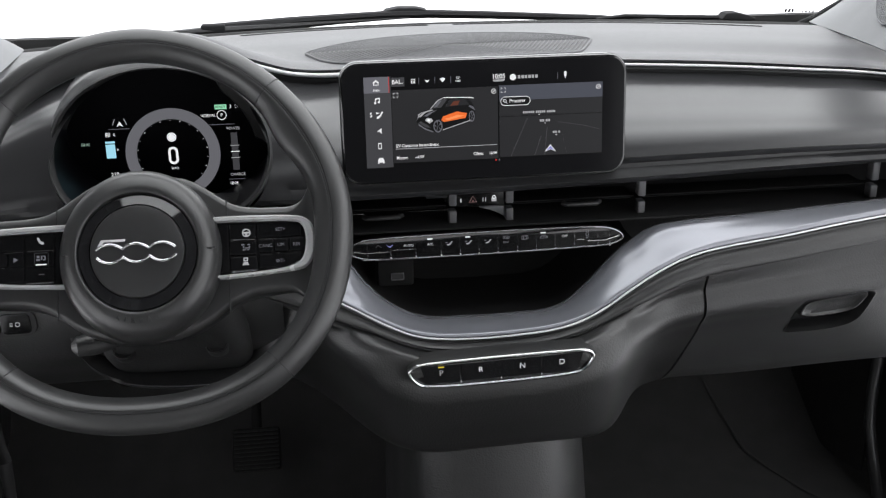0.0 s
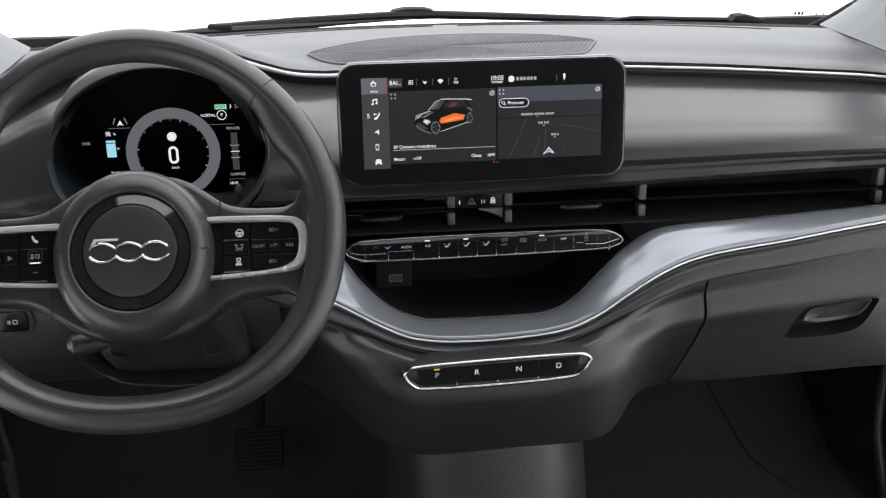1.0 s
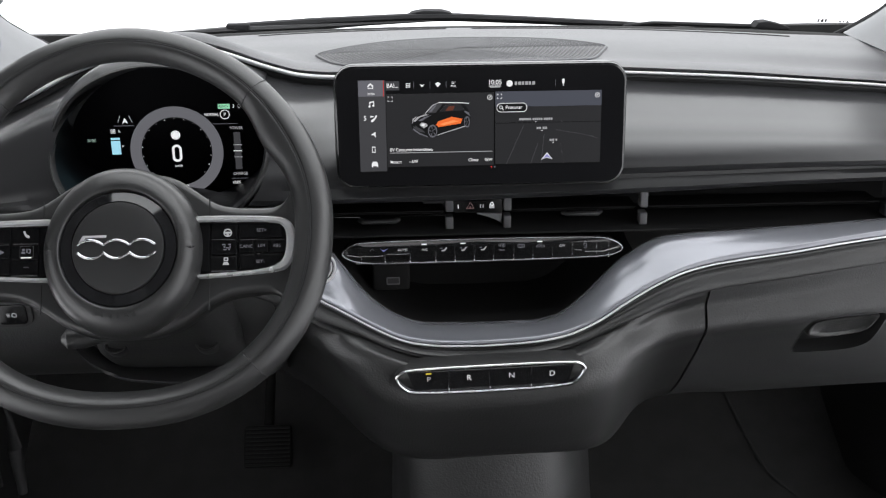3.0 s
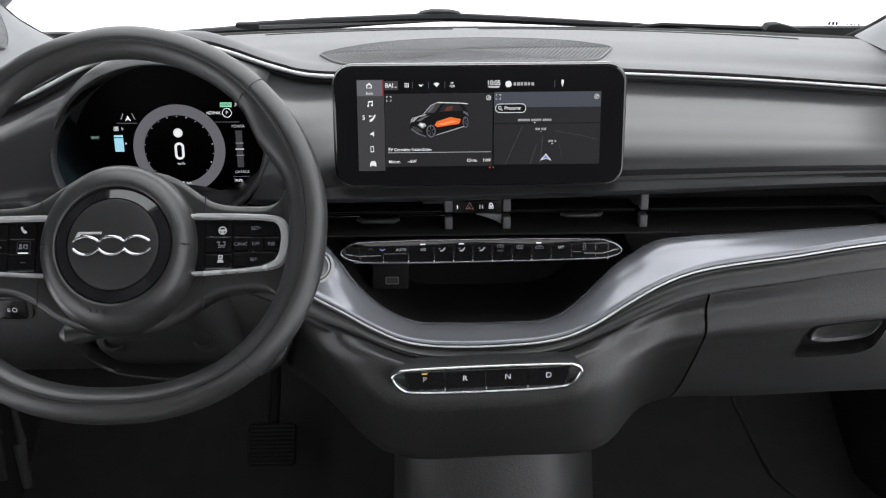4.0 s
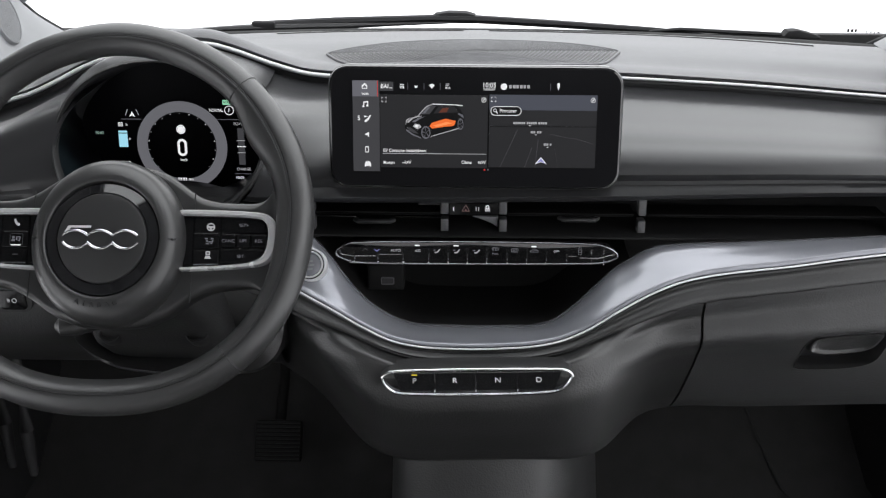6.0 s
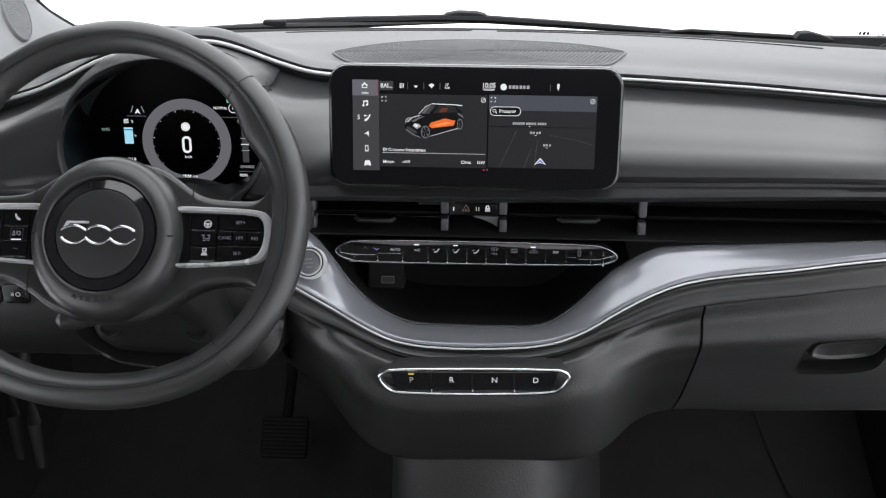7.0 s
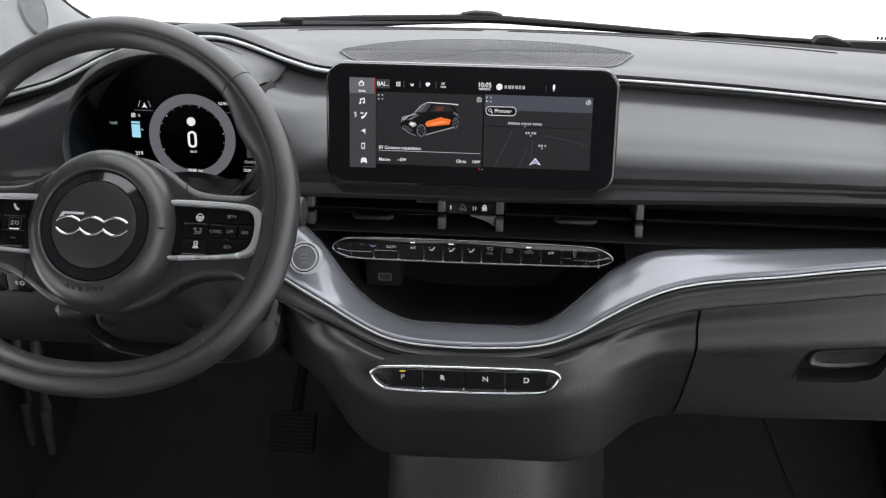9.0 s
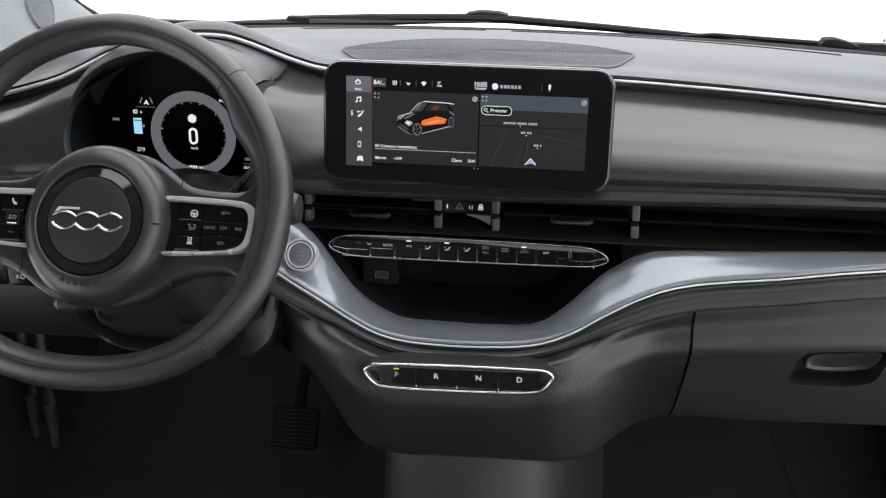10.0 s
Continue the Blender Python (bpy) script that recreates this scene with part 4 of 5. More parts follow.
for s in (-1, 1):
    part("icon", ring_slab([(cx(173 + s * 2.4) + 1.6 * Q * math.cos(t), cy_(239) + 2.3 * Q * math.sin(t)) for t in [k / 16 * 2 * math.pi for k in range(16)]], [(cx(173 + s * 2.4) + 1.0 * Q * math.cos(t), cy_(239) + 1.7 * Q * math.sin(t)) for t in [k / 16 * 2 * math.pi for k in range(16)]], CL, 0.0008, 0.0003), UI_PALE, face, smooth=False)
    for k in (-1, 0, 1):
        a0, a1, b0 = 173 + s * 4.6, 173 + s * 7.2, 239 + 1.7 * k
        cu("icon", [(a0, b0 + 0.3), (a1, b0 + 0.3 + 0.5 * k), (a1, b0 - 0.3 + 0.5 * k), (a0, b0 - 0.3)] if s > 0 else [(a1, b0 + 0.3 + 0.5 * k), (a0, b0 + 0.3), (a0, b0 - 0.3), (a1, b0 - 0.3 + 0.5 * k)], UI_PALE)
cu("badge", urect(398, 418.5, 180, 188), UI_GREEN)
cu_text("READY", 408, 184, 5.6, UI_NIGHT)
cu_text("3", 425, 184, 8)
o = [(434 + (3.4 if math.cos(t) > 0 else 1.2) * math.cos(t), 184 - 3.2 * math.sin(t)) for t in [k / 20 * 2 * math.pi for k in range(20)]]
cu("icon", o, UI_SOFT)
cu("icon", [(435 + 1.9 * math.cos(k / 12 * 2 * math.pi), 184 - 2.2 * math.sin(k / 12 * 2 * math.pi)) for k in range(12)], UI_NIGHT, 0.0008)
cu_text("NORMAL", 386, 198, 7, squeeze=0.88)
part("ring", ring_slab(ellipse(0.0053, 0.0053, 28, (cx(409), cy_(198))), ellipse(0.0046, 0.0046, 28, (cx(409), cy_(198))), CL, 0.0007, 0.0002), UI_WHITE, face, smooth=False)
cu_text("P", 409, 198, 8)
cu("bar", urect(372, 430, 213.5, 214.3), UI_GREY)
cu_text("POWER", 427, 221.5, 6.6, UI_SOFT)
cu("gauge", urect(421.5, 433, 229, 261), UI_DIM)
cu("gauge", urect(421.5, 433, 262, 294), UI_DIM)
cu("bar", urect(419.5, 435, 260.9, 262.2), UI_WHITE, 0.0008)
for b in (250.5, 272):
    cu("bar", urect(419.5, 435, b, b + 0.8), UI_SOFT, 0.0008)
cu_text("CHARGE", 429, 302, 6.6, UI_SOFT)
cu("bar", urect(412, 442, 310, 310.8), UI_GREY)
cu_text("10:05", 421, 317.5, 7)
for k, w in enumerate((4, 3, 4, 3)):
    cu("bar", urect(308 + 4.4 * k, 308 + 4.4 * k + w * 0.8, 318.5, 323.5), UI_WHITE)
cu_text("km", 332, 321, 6.5)

# ---- steering wheel ----
WU, WN = Vector((0, math.sin(0.532), math.cos(0.532))), Vector((0, -math.cos(0.532), math.sin(0.532)))
WHEEL = plane_at(Vector((-0.3287, 0, 0)) + 0.4508 * WU + 0.4333 * WN, (1, 0, 0), WU)
wheel = thing("steering_wheel", "dark grey leather steering wheel with two spokes and a round hub", "steering wheel", at=tuple(WHEEL @ Vector((0, -0.02, -0.05))))


def rim_line(a):
    """The middle of the rim: a circle with a flatter lower half."""
    c, s = math.cos(a), math.sin(a)
    e = 1.93 if s > 0 else 2.24
    f = 0.1673 * (abs(c) ** e + abs(s) ** e) ** (-1 / e)
    return Vector((f * c, f * s * (1.0 if s > 0 else 0.965), 0))


def near(a, c, w):
    return math.exp(-(((a - c + math.pi) % (2 * math.pi) - math.pi) / w) ** 2)


def rim_surface(a, q, lift=0.0):
    """A point of the rim: a round section with thumb rests swelling inwards above the spokes and a shallow groove along the front."""
    p = rim_line(a)
    out = p.normalized()
    side = near(a, 0.0, 0.6) + near(a, math.pi, 0.6)
    rest = near(a, 0.52, 0.2) + near(a, math.pi - 0.52, 0.2)
    low = max(0.0, -math.sin(a)) ** 2
    r = 0.0153 + 0.0012 * side
    c, s = math.cos(q), math.sin(q)
    w = r + (0.0085 * rest if c < 0 else 0.0012 * side + 0.0014 * low)
    groove = 0.0011 * math.exp(-((q - radians(96)) / 0.075) ** 2)
    d = r * (1.0 - 0.14 * rest * max(0.0, -c))
    fall = s if q < radians(96) or s < 0 else s ** (1.25 + 0.65 * low)
    return WHEEL @ (p + out * (w * c) + Vector((0, 0, d * fall)) + (out * c + Vector((0, 0, s))) * (lift - groove))


ang = [2 * math.pi * k / 180 for k in range(181)]
sect = [2 * math.pi * k / 32 for k in range(33)]
sect = sorted(sect + [radians(96 + d) for d in (-9, -6, -3, -1.2, 0, 1.2, 3, 6, 9)])
part("rim", grid([[rim_surface(a, q) for q in sect] for a in ang]), LEATHER, wheel, "leather rim with seams")
for c in (0.80, -0.85, math.pi - 0.80, math.pi + 0.85):
    part("seam", tube([rim_surface(c, 2 * math.pi * k / 40, 0.00005) for k in range(40)], 0.0006, 6, True, 1.0, rim_surface(c + 0.02, 0) - rim_surface(c, 0)), BLACK, wheel)
part("front_seam", tube([rim_surface(a, radians(96), 0.0007) for a in ang[:-1]], 0.0006, 6, True, 1.0, WN), BLACK, wheel)
stitch = bmesh.new()
for c0, sg in ((0.0, 1), (math.pi, -1)):
    for k in range(-34, 31):
        a = c0 + sg * k * 0.019
        p, d = rim_surface(a, radians(101), 0.0001), rim_surface(a + 0.01, radians(101)) - rim_surface(a, radians(101))
        bmesh.ops.create_cube(stitch, size=1, matrix=Matrix.Translation(p) @ d.to_track_quat("X", "Z").to_matrix().to_4x4() @ Matrix.Diagonal((0.0019, 0.0007, 0.0006, 1)))
tagged(part("stitching", stitch, BLACK, wheel, "fine dark stitching"), kind="stuff")


def smoothstep(a, b, x):
    t = min(max((x - a) / (b - a), 0.0), 1.0)
    return t * t * (3 - 2 * t)


def turned(rings, m, c, n=72):
    """A body of elliptic rings (half width, half height, height), closed at its last ring."""
    bm = bmesh.new()
    vr = [[bm.verts.new(m @ Vector((*p, z))) for p in ellipse(a, b, n, c)] for a, b, z in rings]
    for a, b in zip(vr, vr[1:]):
        for k in range(n):
            bm.faces.new((a[k], a[(k + 1) % n], b[(k + 1) % n], b[k]))
    bm.faces.new(vr[-1])
    return bm


# hub: a deep round boss with a gloss ring and a flat disc
MID = (-0.001, -0.0225)
hubob = part("hub", turned(((0.066, 0.073, -0.062), (0.0695, 0.0765, -0.034), (0.0702, 0.0772, -0.019), (0.0695, 0.0762, -0.0085), (0.0675, 0.0743, -0.001), (0.0645, 0.071, 0.0045), (0.061, 0.067, 0.0082), (0.0572, 0.0622, 0.0106), (0.054, 0.0575, 0.0117),
                            (0.0522, 0.0545, 0.0117), (0.0511, 0.0527, 0.0108), (0.0506, 0.052, 0.009), (0.0503, 0.0516, 0.004)), WHEEL, MID), LEATHER, wheel, "domed hub cover")
ring = bmesh.new()
vr = []
for f, deep, tilted in ((1.0, 0.008, 0), (1.0, 0.0012, 1), (0.985, 0.0, 1), (0.81, 0.0, 0), (0.797, 0.0008, 0), (0.795, 0.008, 0)):
    vr.append([ring.verts.new(WHEEL @ Vector((MID[0] + 0.0502 * f * math.cos(a), MID[1] + 0.0514 * f * math.sin(a), 0.0112 - deep - tilted * 0.0031 * (0.12 + 0.88 * smoothstep(0.0, 0.9, math.sin(a)))))) for a in ang[:-1]])
for a, b in zip(vr, vr[1:]):
    for k in range(len(a)):
        ring.faces.new((a[k], a[(k + 1) % len(a)], b[(k + 1) % len(a)], b[k]))
part("hub_ring", ring, GLOSS, wheel, "sloping gloss black ring")
disc = part("hub_disc", turned(((0.0394, 0.0404, 0.0), (0.0394, 0.0404, 0.0118), (0.0389, 0.0399, 0.0126), (0.038, 0.039, 0.0128), (0.03, 0.031, 0.0131), (0.0005, 0.0005, 0.0132)), WHEEL, MID), LEATHER, wheel, "dark round badge disc")
# badge: a bar over two chains of arcs
BZ = 0.0139
bar = [(-0.0352, -0.0198), (-0.0308, -0.0118), (-0.0106, -0.0118), (-0.0112, -0.0139), (-0.0288, -0.0139), (-0.0322, -0.0195)]
badge = part("badge", slab(bar[::-1], WHEEL, BZ + 0.0006, BZ - 0.0012, 0.0005), SILVER, disc, "silver badge of plain arcs")
for low in (0, 1):
    line = []
    for k in range(61):
        u = 3 * k / 60
        f = math.sin(math.pi * (u % 1.0)) ** 0.75 if 0 < u < 3 else 0.0
        line.append(WHEEL @ Vector((-0.0352 + 0.0221 * u + (0.0006 if low else 0), (-0.0268 - 0.0054 * f) if low else (-0.0206 + 0.0046 * f), BZ)))
    part("badge", tube(line, 0.00125, 10, up=WN), CHROME, disc)
for k, ch in enumerate("AIRBAG"):
    a = radians(-92 + (k - 2.5) * 6.6)
    lettering(ch, 0.0062, WHEEL @ Matrix.Translation((MID[0] + 0.0588 * math.cos(a), MID[1] + 0.0598 * math.sin(a), 0.0119)) @ pose(0, 0, 0, 12, 0, math.degrees(a) + 90), BLACK, hubob, depth=0.0007)
for s in (-1, 1):
    for k in range(3):
        flat("horn_mark", rect(s * 0.0605 - 0.004 + 0.003 * k, s * 0.0605 - 0.002 + 0.003 * k, -0.0228 - 0.0006 * (k % 2), -0.0218), WHEEL @ Matrix.Translation((0, 0, 0.0092)), DARK, hubob, 0.0006, 0.003)

# spokes and their switch pods
SPOKE = rail([(0.0, 0.05, -0.099), (0.03, 0.05, -0.097), (0.045, 0.0445, -0.0915), (0.06, 0.0345, -0.083), (0.07, 0.027, -0.0755), (0.08, 0.0212, -0.0695), (0.09, 0.0185, -0.0652), (0.1, 0.0173, -0.063), (0.115, 0.0168, -0.062), (0.126, 0.0168, -0.0622),
              (0.133, 0.0178, -0.0636), (0.138, 0.0198, -0.0668), (0.142, 0.0236, -0.0715), (0.1455, 0.0298, -0.078), (0.149, 0.04, -0.0855), (0.152, 0.05, -0.091)])


for s in (1, -1):
    rows = []
    for x in [0.012 * k for k in range(4)] + span(0.045, 0.164, 0.0035):
        top, low = SPOKE(min(x, 0.152))
        front = -0.0165 + 0.0035 * smoothstep(0.05, 0.085, x) + 0.019 * smoothstep(0.143, 0.164, x)
        back = -0.042 + 0.03 * smoothstep(0.1, 0.16, x)
        rows.append([WHEEL @ Vector((s * x, q + (top + low) / 2, p + (front + back) / 2)) for q, p in rrect(top - low, front - back, min(0.0075, 0.48 * (front - back)), 7)])
        rows[-1].append(rows[-1][0])
    part("spoke", grid(rows), LEATHER, wheel, "leather-covered spoke")
    for y0, y1 in ((0.0085, 0.0255), (-0.076, -0.05)):
        part("seam", tube([WHEEL @ Vector((s * 0.0735, y0 + (y1 - y0) * k / 5, -0.0137)) for k in range(6)], 0.0006, 6, up=WN), BLACK, wheel)
    pod = chaikin([(s * 0.02, 0.0088), (s * 0.13, 0.0078), (s * 0.1478, 0.0025), (s * 0.1525, -0.016), (s * 0.1475, -0.0385), (s * 0.132, -0.0448), (s * 0.02, -0.0505)], 3)
    inner = chaikin([(s * 0.02, 0.0035), (s * 0.129, 0.0022), (s * 0.1405, -0.0015), (s * 0.1432, -0.0145), (s * 0.1402, -0.0335), (s * 0.127, -0.0418), (s * 0.02, -0.0465)], 3)
    if s < 0:
        pod, inner = pod[::-1], inner[::-1]
    WP = WHEEL @ Matrix.Translation((0, 0, -0.0105))
    part("pod_frame", ring_slab(pod, inner, WP, 0.0045, -0.006, 0.0022), FRAME, wheel, "satin chrome frame")
    base = part("switch_pod", slab(grown(inner, -0.0002), WP, -0.0002, -0.006, 0.0003), PIANO, wheel, "gloss black switch pod")
    for x0, x1, y0, y1, hgt in ((0.0752, 0.0985, -0.0128, 0.0015, 0.0012), (0.0752, 0.0985, -0.0275, -0.0142, 0.0016), (0.0752, 0.0985, -0.041, -0.0289, 0.0012), (0.0652, 0.0742, -0.042, 0.0018, 0.001),
                                (0.1003, 0.1385, -0.0128, 0.0005, 0.0012), (0.1003, 0.1128, -0.0262, -0.0142, 0.0018), (0.1142, 0.1262, -0.0262, -0.0142, 0.0024), (0.1276, 0.1408, -0.0262, -0.0142, 0.0016), (0.1003, 0.1375, -0.0402, -0.0276, 0.0012)):
        o = [(s * (x0 + x1) / 2 + p, (y0 + y1) / 2 + q) for p, q in rrect(x1 - x0, y1 - y0, 0.0014, 3)]
        part("button", slab(o, WP, hgt, -0.0005, 0.0005), PIANO, base, smooth=False)
    # bright edges that split the button rows
    for pts, w in (([(0.0757, -0.0135), (0.0975, -0.0135)], 0.0006), ([(0.101, -0.0138), (0.1165, -0.0142)], 0.0005), ([(0.0757, -0.0418), (0.0985, -0.0416)], 0.0006), ([(0.0757, 0.0026), (0.126, 0.0016)], 0.0005), ([(0.1165, -0.0272), (0.119, -0.0272)], 0.0007), ([(0.126, -0.0395), (0.1315, -0.0378), (0.1355, -0.0352)], 0.0008)):
        part("accent", tube([WP @ Vector((s * x, y, 0.0016)) for x, y in pts], w, 6, up=WN), SATIN, base)
    W2 = WP @ Matrix.Translation((0, 0, 0.0016))
    if s > 0:
        for body, x, y, up in (("SET+", 0.1203, -0.0058, 0.0), ("SET-", 0.119, -0.0343, 0.0), ("CANC", 0.1067, -0.0202, 0.0005), ("LIM", 0.1202, -0.02, 0.0011), ("RES", 0.134, -0.0202, 0.0003)):
            lettering(body, 0.0042, W2 @ Matrix.Translation((x, y, up)), UI_GREY, base)
        part("icon", ring_slab(ellipse(0.0037, 0.0037, 24, (0.0903, -0.0075)), ellipse(0.0028, 0.0028, 24, (0.0903, -0.0075)), W2, 0.0003, -0.0006), UI_SOFT, base, smooth=False)
        flat("icon", rect(0.0873, 0.0933, -0.0082, -0.0066), W2, UI_SOFT, base, 0.0003)
        flat("icon", rect(0.0893, 0.0913, -0.0108, -0.0082), W2, UI_SOFT, base, 0.0003)
        for x, y, w, h in ((0.0868, -0.0182, 0.003, 0.0012), (0.092, -0.0182, 0.0024, 0.0012), (0.0874, -0.0204, 0.0014, 0.002), (0.0902, -0.0212, 0.0032, 0.001), (0.0925, -0.0205, 0.001, 0.0026), (0.088, -0.0228, 0.003, 0.001), (0.0915, -0.0228, 0.0016, 0.001)):
            flat("icon", rect(x - w / 2, x + w / 2, y - h / 2, y + h / 2), W2, UI_GREY, base, 0.0004)
        for p in (rect(0.0868, 0.0908, -0.0332, -0.0298), [(0.0858, -0.0366), (0.0918, -0.0366), (0.0905, -0.0338), (0.087, -0.0338)]):
            flat("icon", p, W2, UI_SOFT, base, 0.0003)
        flat("icon", rect(0.0878, 0.0898, -0.0322, -0.0308), W2, UI_NIGHT, base, 0.0005)
    else:
        flat("icon", [(-0.0892, -0.0018), (-0.0874, -0.0018), (-0.0871, -0.0034), (-0.0858, -0.0052), (-0.0842, -0.0056), (-0.0832, -0.0072), (-0.0846, -0.0082), (-0.0868, -0.0072), (-0.0885, -0.0048)][::-1], W2, UI_SOFT, base, 0.0003)
        part("icon", ring_slab([(-0.0858 + p, -0.0205 + q) for p, q in rrect(0.0118, 0.0106, 0.001, 3)], [(-0.0858 + p, -0.0205 + q) for p, q in rrect(0.0112, 0.01, 0.001, 3)], W2, 0.0003, -0.0003), UI_DIM, base, smooth=False)
        for x, y, w, h in ((-0.0885, -0.0188, 0.0022, 0.0022), (-0.0885, -0.0214, 0.0032, 0.0018), (-0.0855, -0.0196, 0.0012, 0.0034), (-0.0834, -0.0184, 0.002, 0.001), (-0.0826, -0.02, 0.001, 0.003), (-0.0834, -0.0216, 0.002, 0.001)):
            flat("icon", rect(x - w / 2, x + w / 2, y - h / 2, y + h / 2), W2, UI_GREY, base, 0.0004)
        flat("icon", rect(-0.0905, -0.0815, -0.0263, -0.0252), W2, UI_WHITE, base, 0.0004)
        flat("icon", rect(-0.088, -0.0835, -0.0348, -0.0338), W2, UI_DIM, base, 0.0004)
        flat("icon", [(-0.109, -0.0182), (-0.109, -0.0228), (-0.105, -0.0205)], W2, UI_GREY, base, 0.0004)

# ---- steering column and stalks ----
col = thing("steering_column", "dark plastic steering column shroud behind the wheel", "steering column", at=(-0.327, 0.0, 0.5))
rows = []
for s, w, h0, h1 in ((0.04, 0.045, 0.03, -0.068), (0.09, 0.05, 0.034, -0.077), (0.125, 0.056, 0.038, -0.083), (0.15, 0.064, 0.04, -0.09), (0.165, 0.07, 0.042, -0.096), (0.18, 0.074, 0.044, -0.104), (0.26, 0.076, 0.045, -0.112)):
    rows.append([WHEEL @ Vector((x + 0.004, y + (h0 + h1) / 2, -s)) for x, y in rrect(2 * w, h0 - h1, 0.022, 7)])
    rows[-1].append(rows[-1][0])
part("shroud", grid(rows), LOWER, col, "dark two-part shroud")
for x in (-0.373, -0.282):
    S = plane_at((x, -0.0545, 0.4485), (1, 0, 0), (0, 0.62, 0.78))
    part("screw_recess", ring_slab(ellipse(0.0115, 0.0085, 28), ellipse(0.0088, 0.006, 28), S, 0.0035, -0.012, 0.0015), LOWER, col)
    part("screw", slab(ellipse(0.0089, 0.0061, 28), S, -0.002, -0.01), DARK, col)
    part("screw_head", slab(ellipse(0.0045, 0.003, 20, (0, 0.001)), S, 0.0005, -0.004, 0.001), DARK, col)
# hooded cover between the wheel and the instruments
part("top_cover", grid([smooth_line([(x, 0.1, z + 0.002), (x, 0.05, z + 0.003), (x, 0.02, z), (x, 0.008, z - 0.006), (x, 0.012, z - 0.012), (x, 0.004, z - 0.016), (x, -0.01, z - 0.024), (x, -0.012, z - 0.05)], 24) for x, z in [(x, 0.567 - 0.033 * ((x + 0.327) / 0.093) ** 2) for x in span(-0.425, -0.229, 0.005)]], 0.002), LOWER, col, "curved cover over the column")
part("bolt", slab(ellipse(0.0035, 0.003, 20), plane_at((-0.384, 0.0, 0.4045), (1, 0, 0), (0, 0.5, 0.87)), 0.003, -0.004, 0.001), SATIN, col, "small bright bolt")
# the bolster: a ledge under the column with an arm rising beside it
inner = smooth_line([(-0.42, 0.0, 0.5), (-0.41, 0.004, 0.45), (-0.397, 0.012, 0.415), (-0.375, 0.018, 0.4), (-0.33, 0.02, 0.396), (-0.29, 0.02, 0.3945), (-0.268, 0.018, 0.397), (-0.257, 0.012, 0.41), (-0.248, 0.003, 0.44), (-0.24, -0.005, 0.472), (-0.238, -0.006, 0.48)], 70)
outer = smooth_line([(-0.44, -0.02, 0.5), (-0.43, -0.026, 0.455), (-0.412, -0.032, 0.424), (-0.385, -0.0355, 0.4065), (-0.345, -0.036, 0.3985), (-0.3, -0.036, 0.3965), (-0.255, -0.036, 0.398), (-0.225, -0.034, 0.403), (-0.206, -0.03, 0.42), (-0.2, -0.022, 0.45), (-0.2, -0.016, 0.48)], 70)
rows = []
for p, q in zip(inner, outer):
    away = (q - p).normalized()
    rows.append(smooth_line([p + Vector((0, 0.06, 0)) - away * 0.002, p + Vector((0, 0.004, 0)), p.lerp(q, 0.08) + Vector((0, -0.001, 0.001)), p.lerp(q, 0.5) + Vector((0, 0, 0.001)), p.lerp(q, 0.93), q, q + away * 0.0015 + Vector((0, 0.004, -0.003)), q + Vector((0, 0.03, -0.012)), q + Vector((0, 0.09, -0.03))], 26))
part("surround", grid(rows), LOWER, col, "rounded knee bolster round the column")
# bar in place of the bright reflection along the bolster's front edge
part("bolster_glint", tube([q + Vector((0, -0.0003, 0.0003)) for q in outer[22:46]], 0.0009, 8), FASCIA, col, "thin bar standing in for light on the front edge")
part("strap", grid([[(x, y, z + 0.004 * math.cos(1.3 * (x + 0.2) / 0.03)) for y, z in ((0.0, 0.478), (-0.014, 0.4785), (-0.019, 0.484), (-0.018, 0.492), (-0.01, 0.4975), (0.0, 0.498))] for x in span(-0.224, -0.172, 0.006)], 0.003), LOWER, col, "grained cross strap")
part("side_strip", grid([smooth_line([(x, -0.003 - 0.004 * math.cos(150 * (x + 0.2135)), 0.478), (x, -0.002 - 0.004 * math.cos(150 * (x + 0.2135)), 0.45), (x + 0.002, 0.012, 0.42)], 8) for x in span(-0.222, -0.205, 0.0025)], 0.002), LOWER, col)
part("side_strip", grid([smooth_line([(x, 0.0, 0.477), (x, 0.002, 0.45), (x + 0.002, 0.015, 0.425)], 8) for x in span(-0.2, -0.188, 0.003)], 0.002), FASCIA, col)
for x0, sg, zz in ((-0.395, -1, 0.474), (-0.19, 1, 0.585)):
    st = thing("column_stalk", "black control stalk behind the steering wheel", "stalk", "column stalks", at=(x0, -0.07, zz))
    if sg < 0:
        part("lever", tube([(-0.34, -0.06, 0.476), (-0.375, -0.075, 0.474), (-0.395, -0.082, 0.4725), (-0.41, -0.085, 0.472), (-0.4155, -0.086, 0.472)], [0.008, 0.0105, 0.013, 0.0115, 0.004], 14, False, 0.85), LOWER, st)
    else:
        part("lever", tube([(-0.28, -0.04, 0.57), (-0.22, -0.052, 0.577), (-0.185, -0.06, 0.58)], [0.007, 0.008, 0.009], 14), BLACK, st)
        part("knob", tube([(-0.187, -0.06, 0.58), (-0.18, -0.062, 0.5805), (-0.165, -0.0635, 0.581), (-0.158, -0.064, 0.5812), (-0.1555, -0.064, 0.5812)], [0.009, 0.0155, 0.0165, 0.014, 0.008], 18), DARK, st, "grained end knob")

# ---- switch bank on the knee panel ----
sw = thing("switch_bank", "gloss black switch bank with light symbols", "switch", at=(-0.5, -0.02, 0.46))
S = plane_at((-0.509, -0.03, 0.477), (1, 0, 0), (0, -0.12, 0.99))
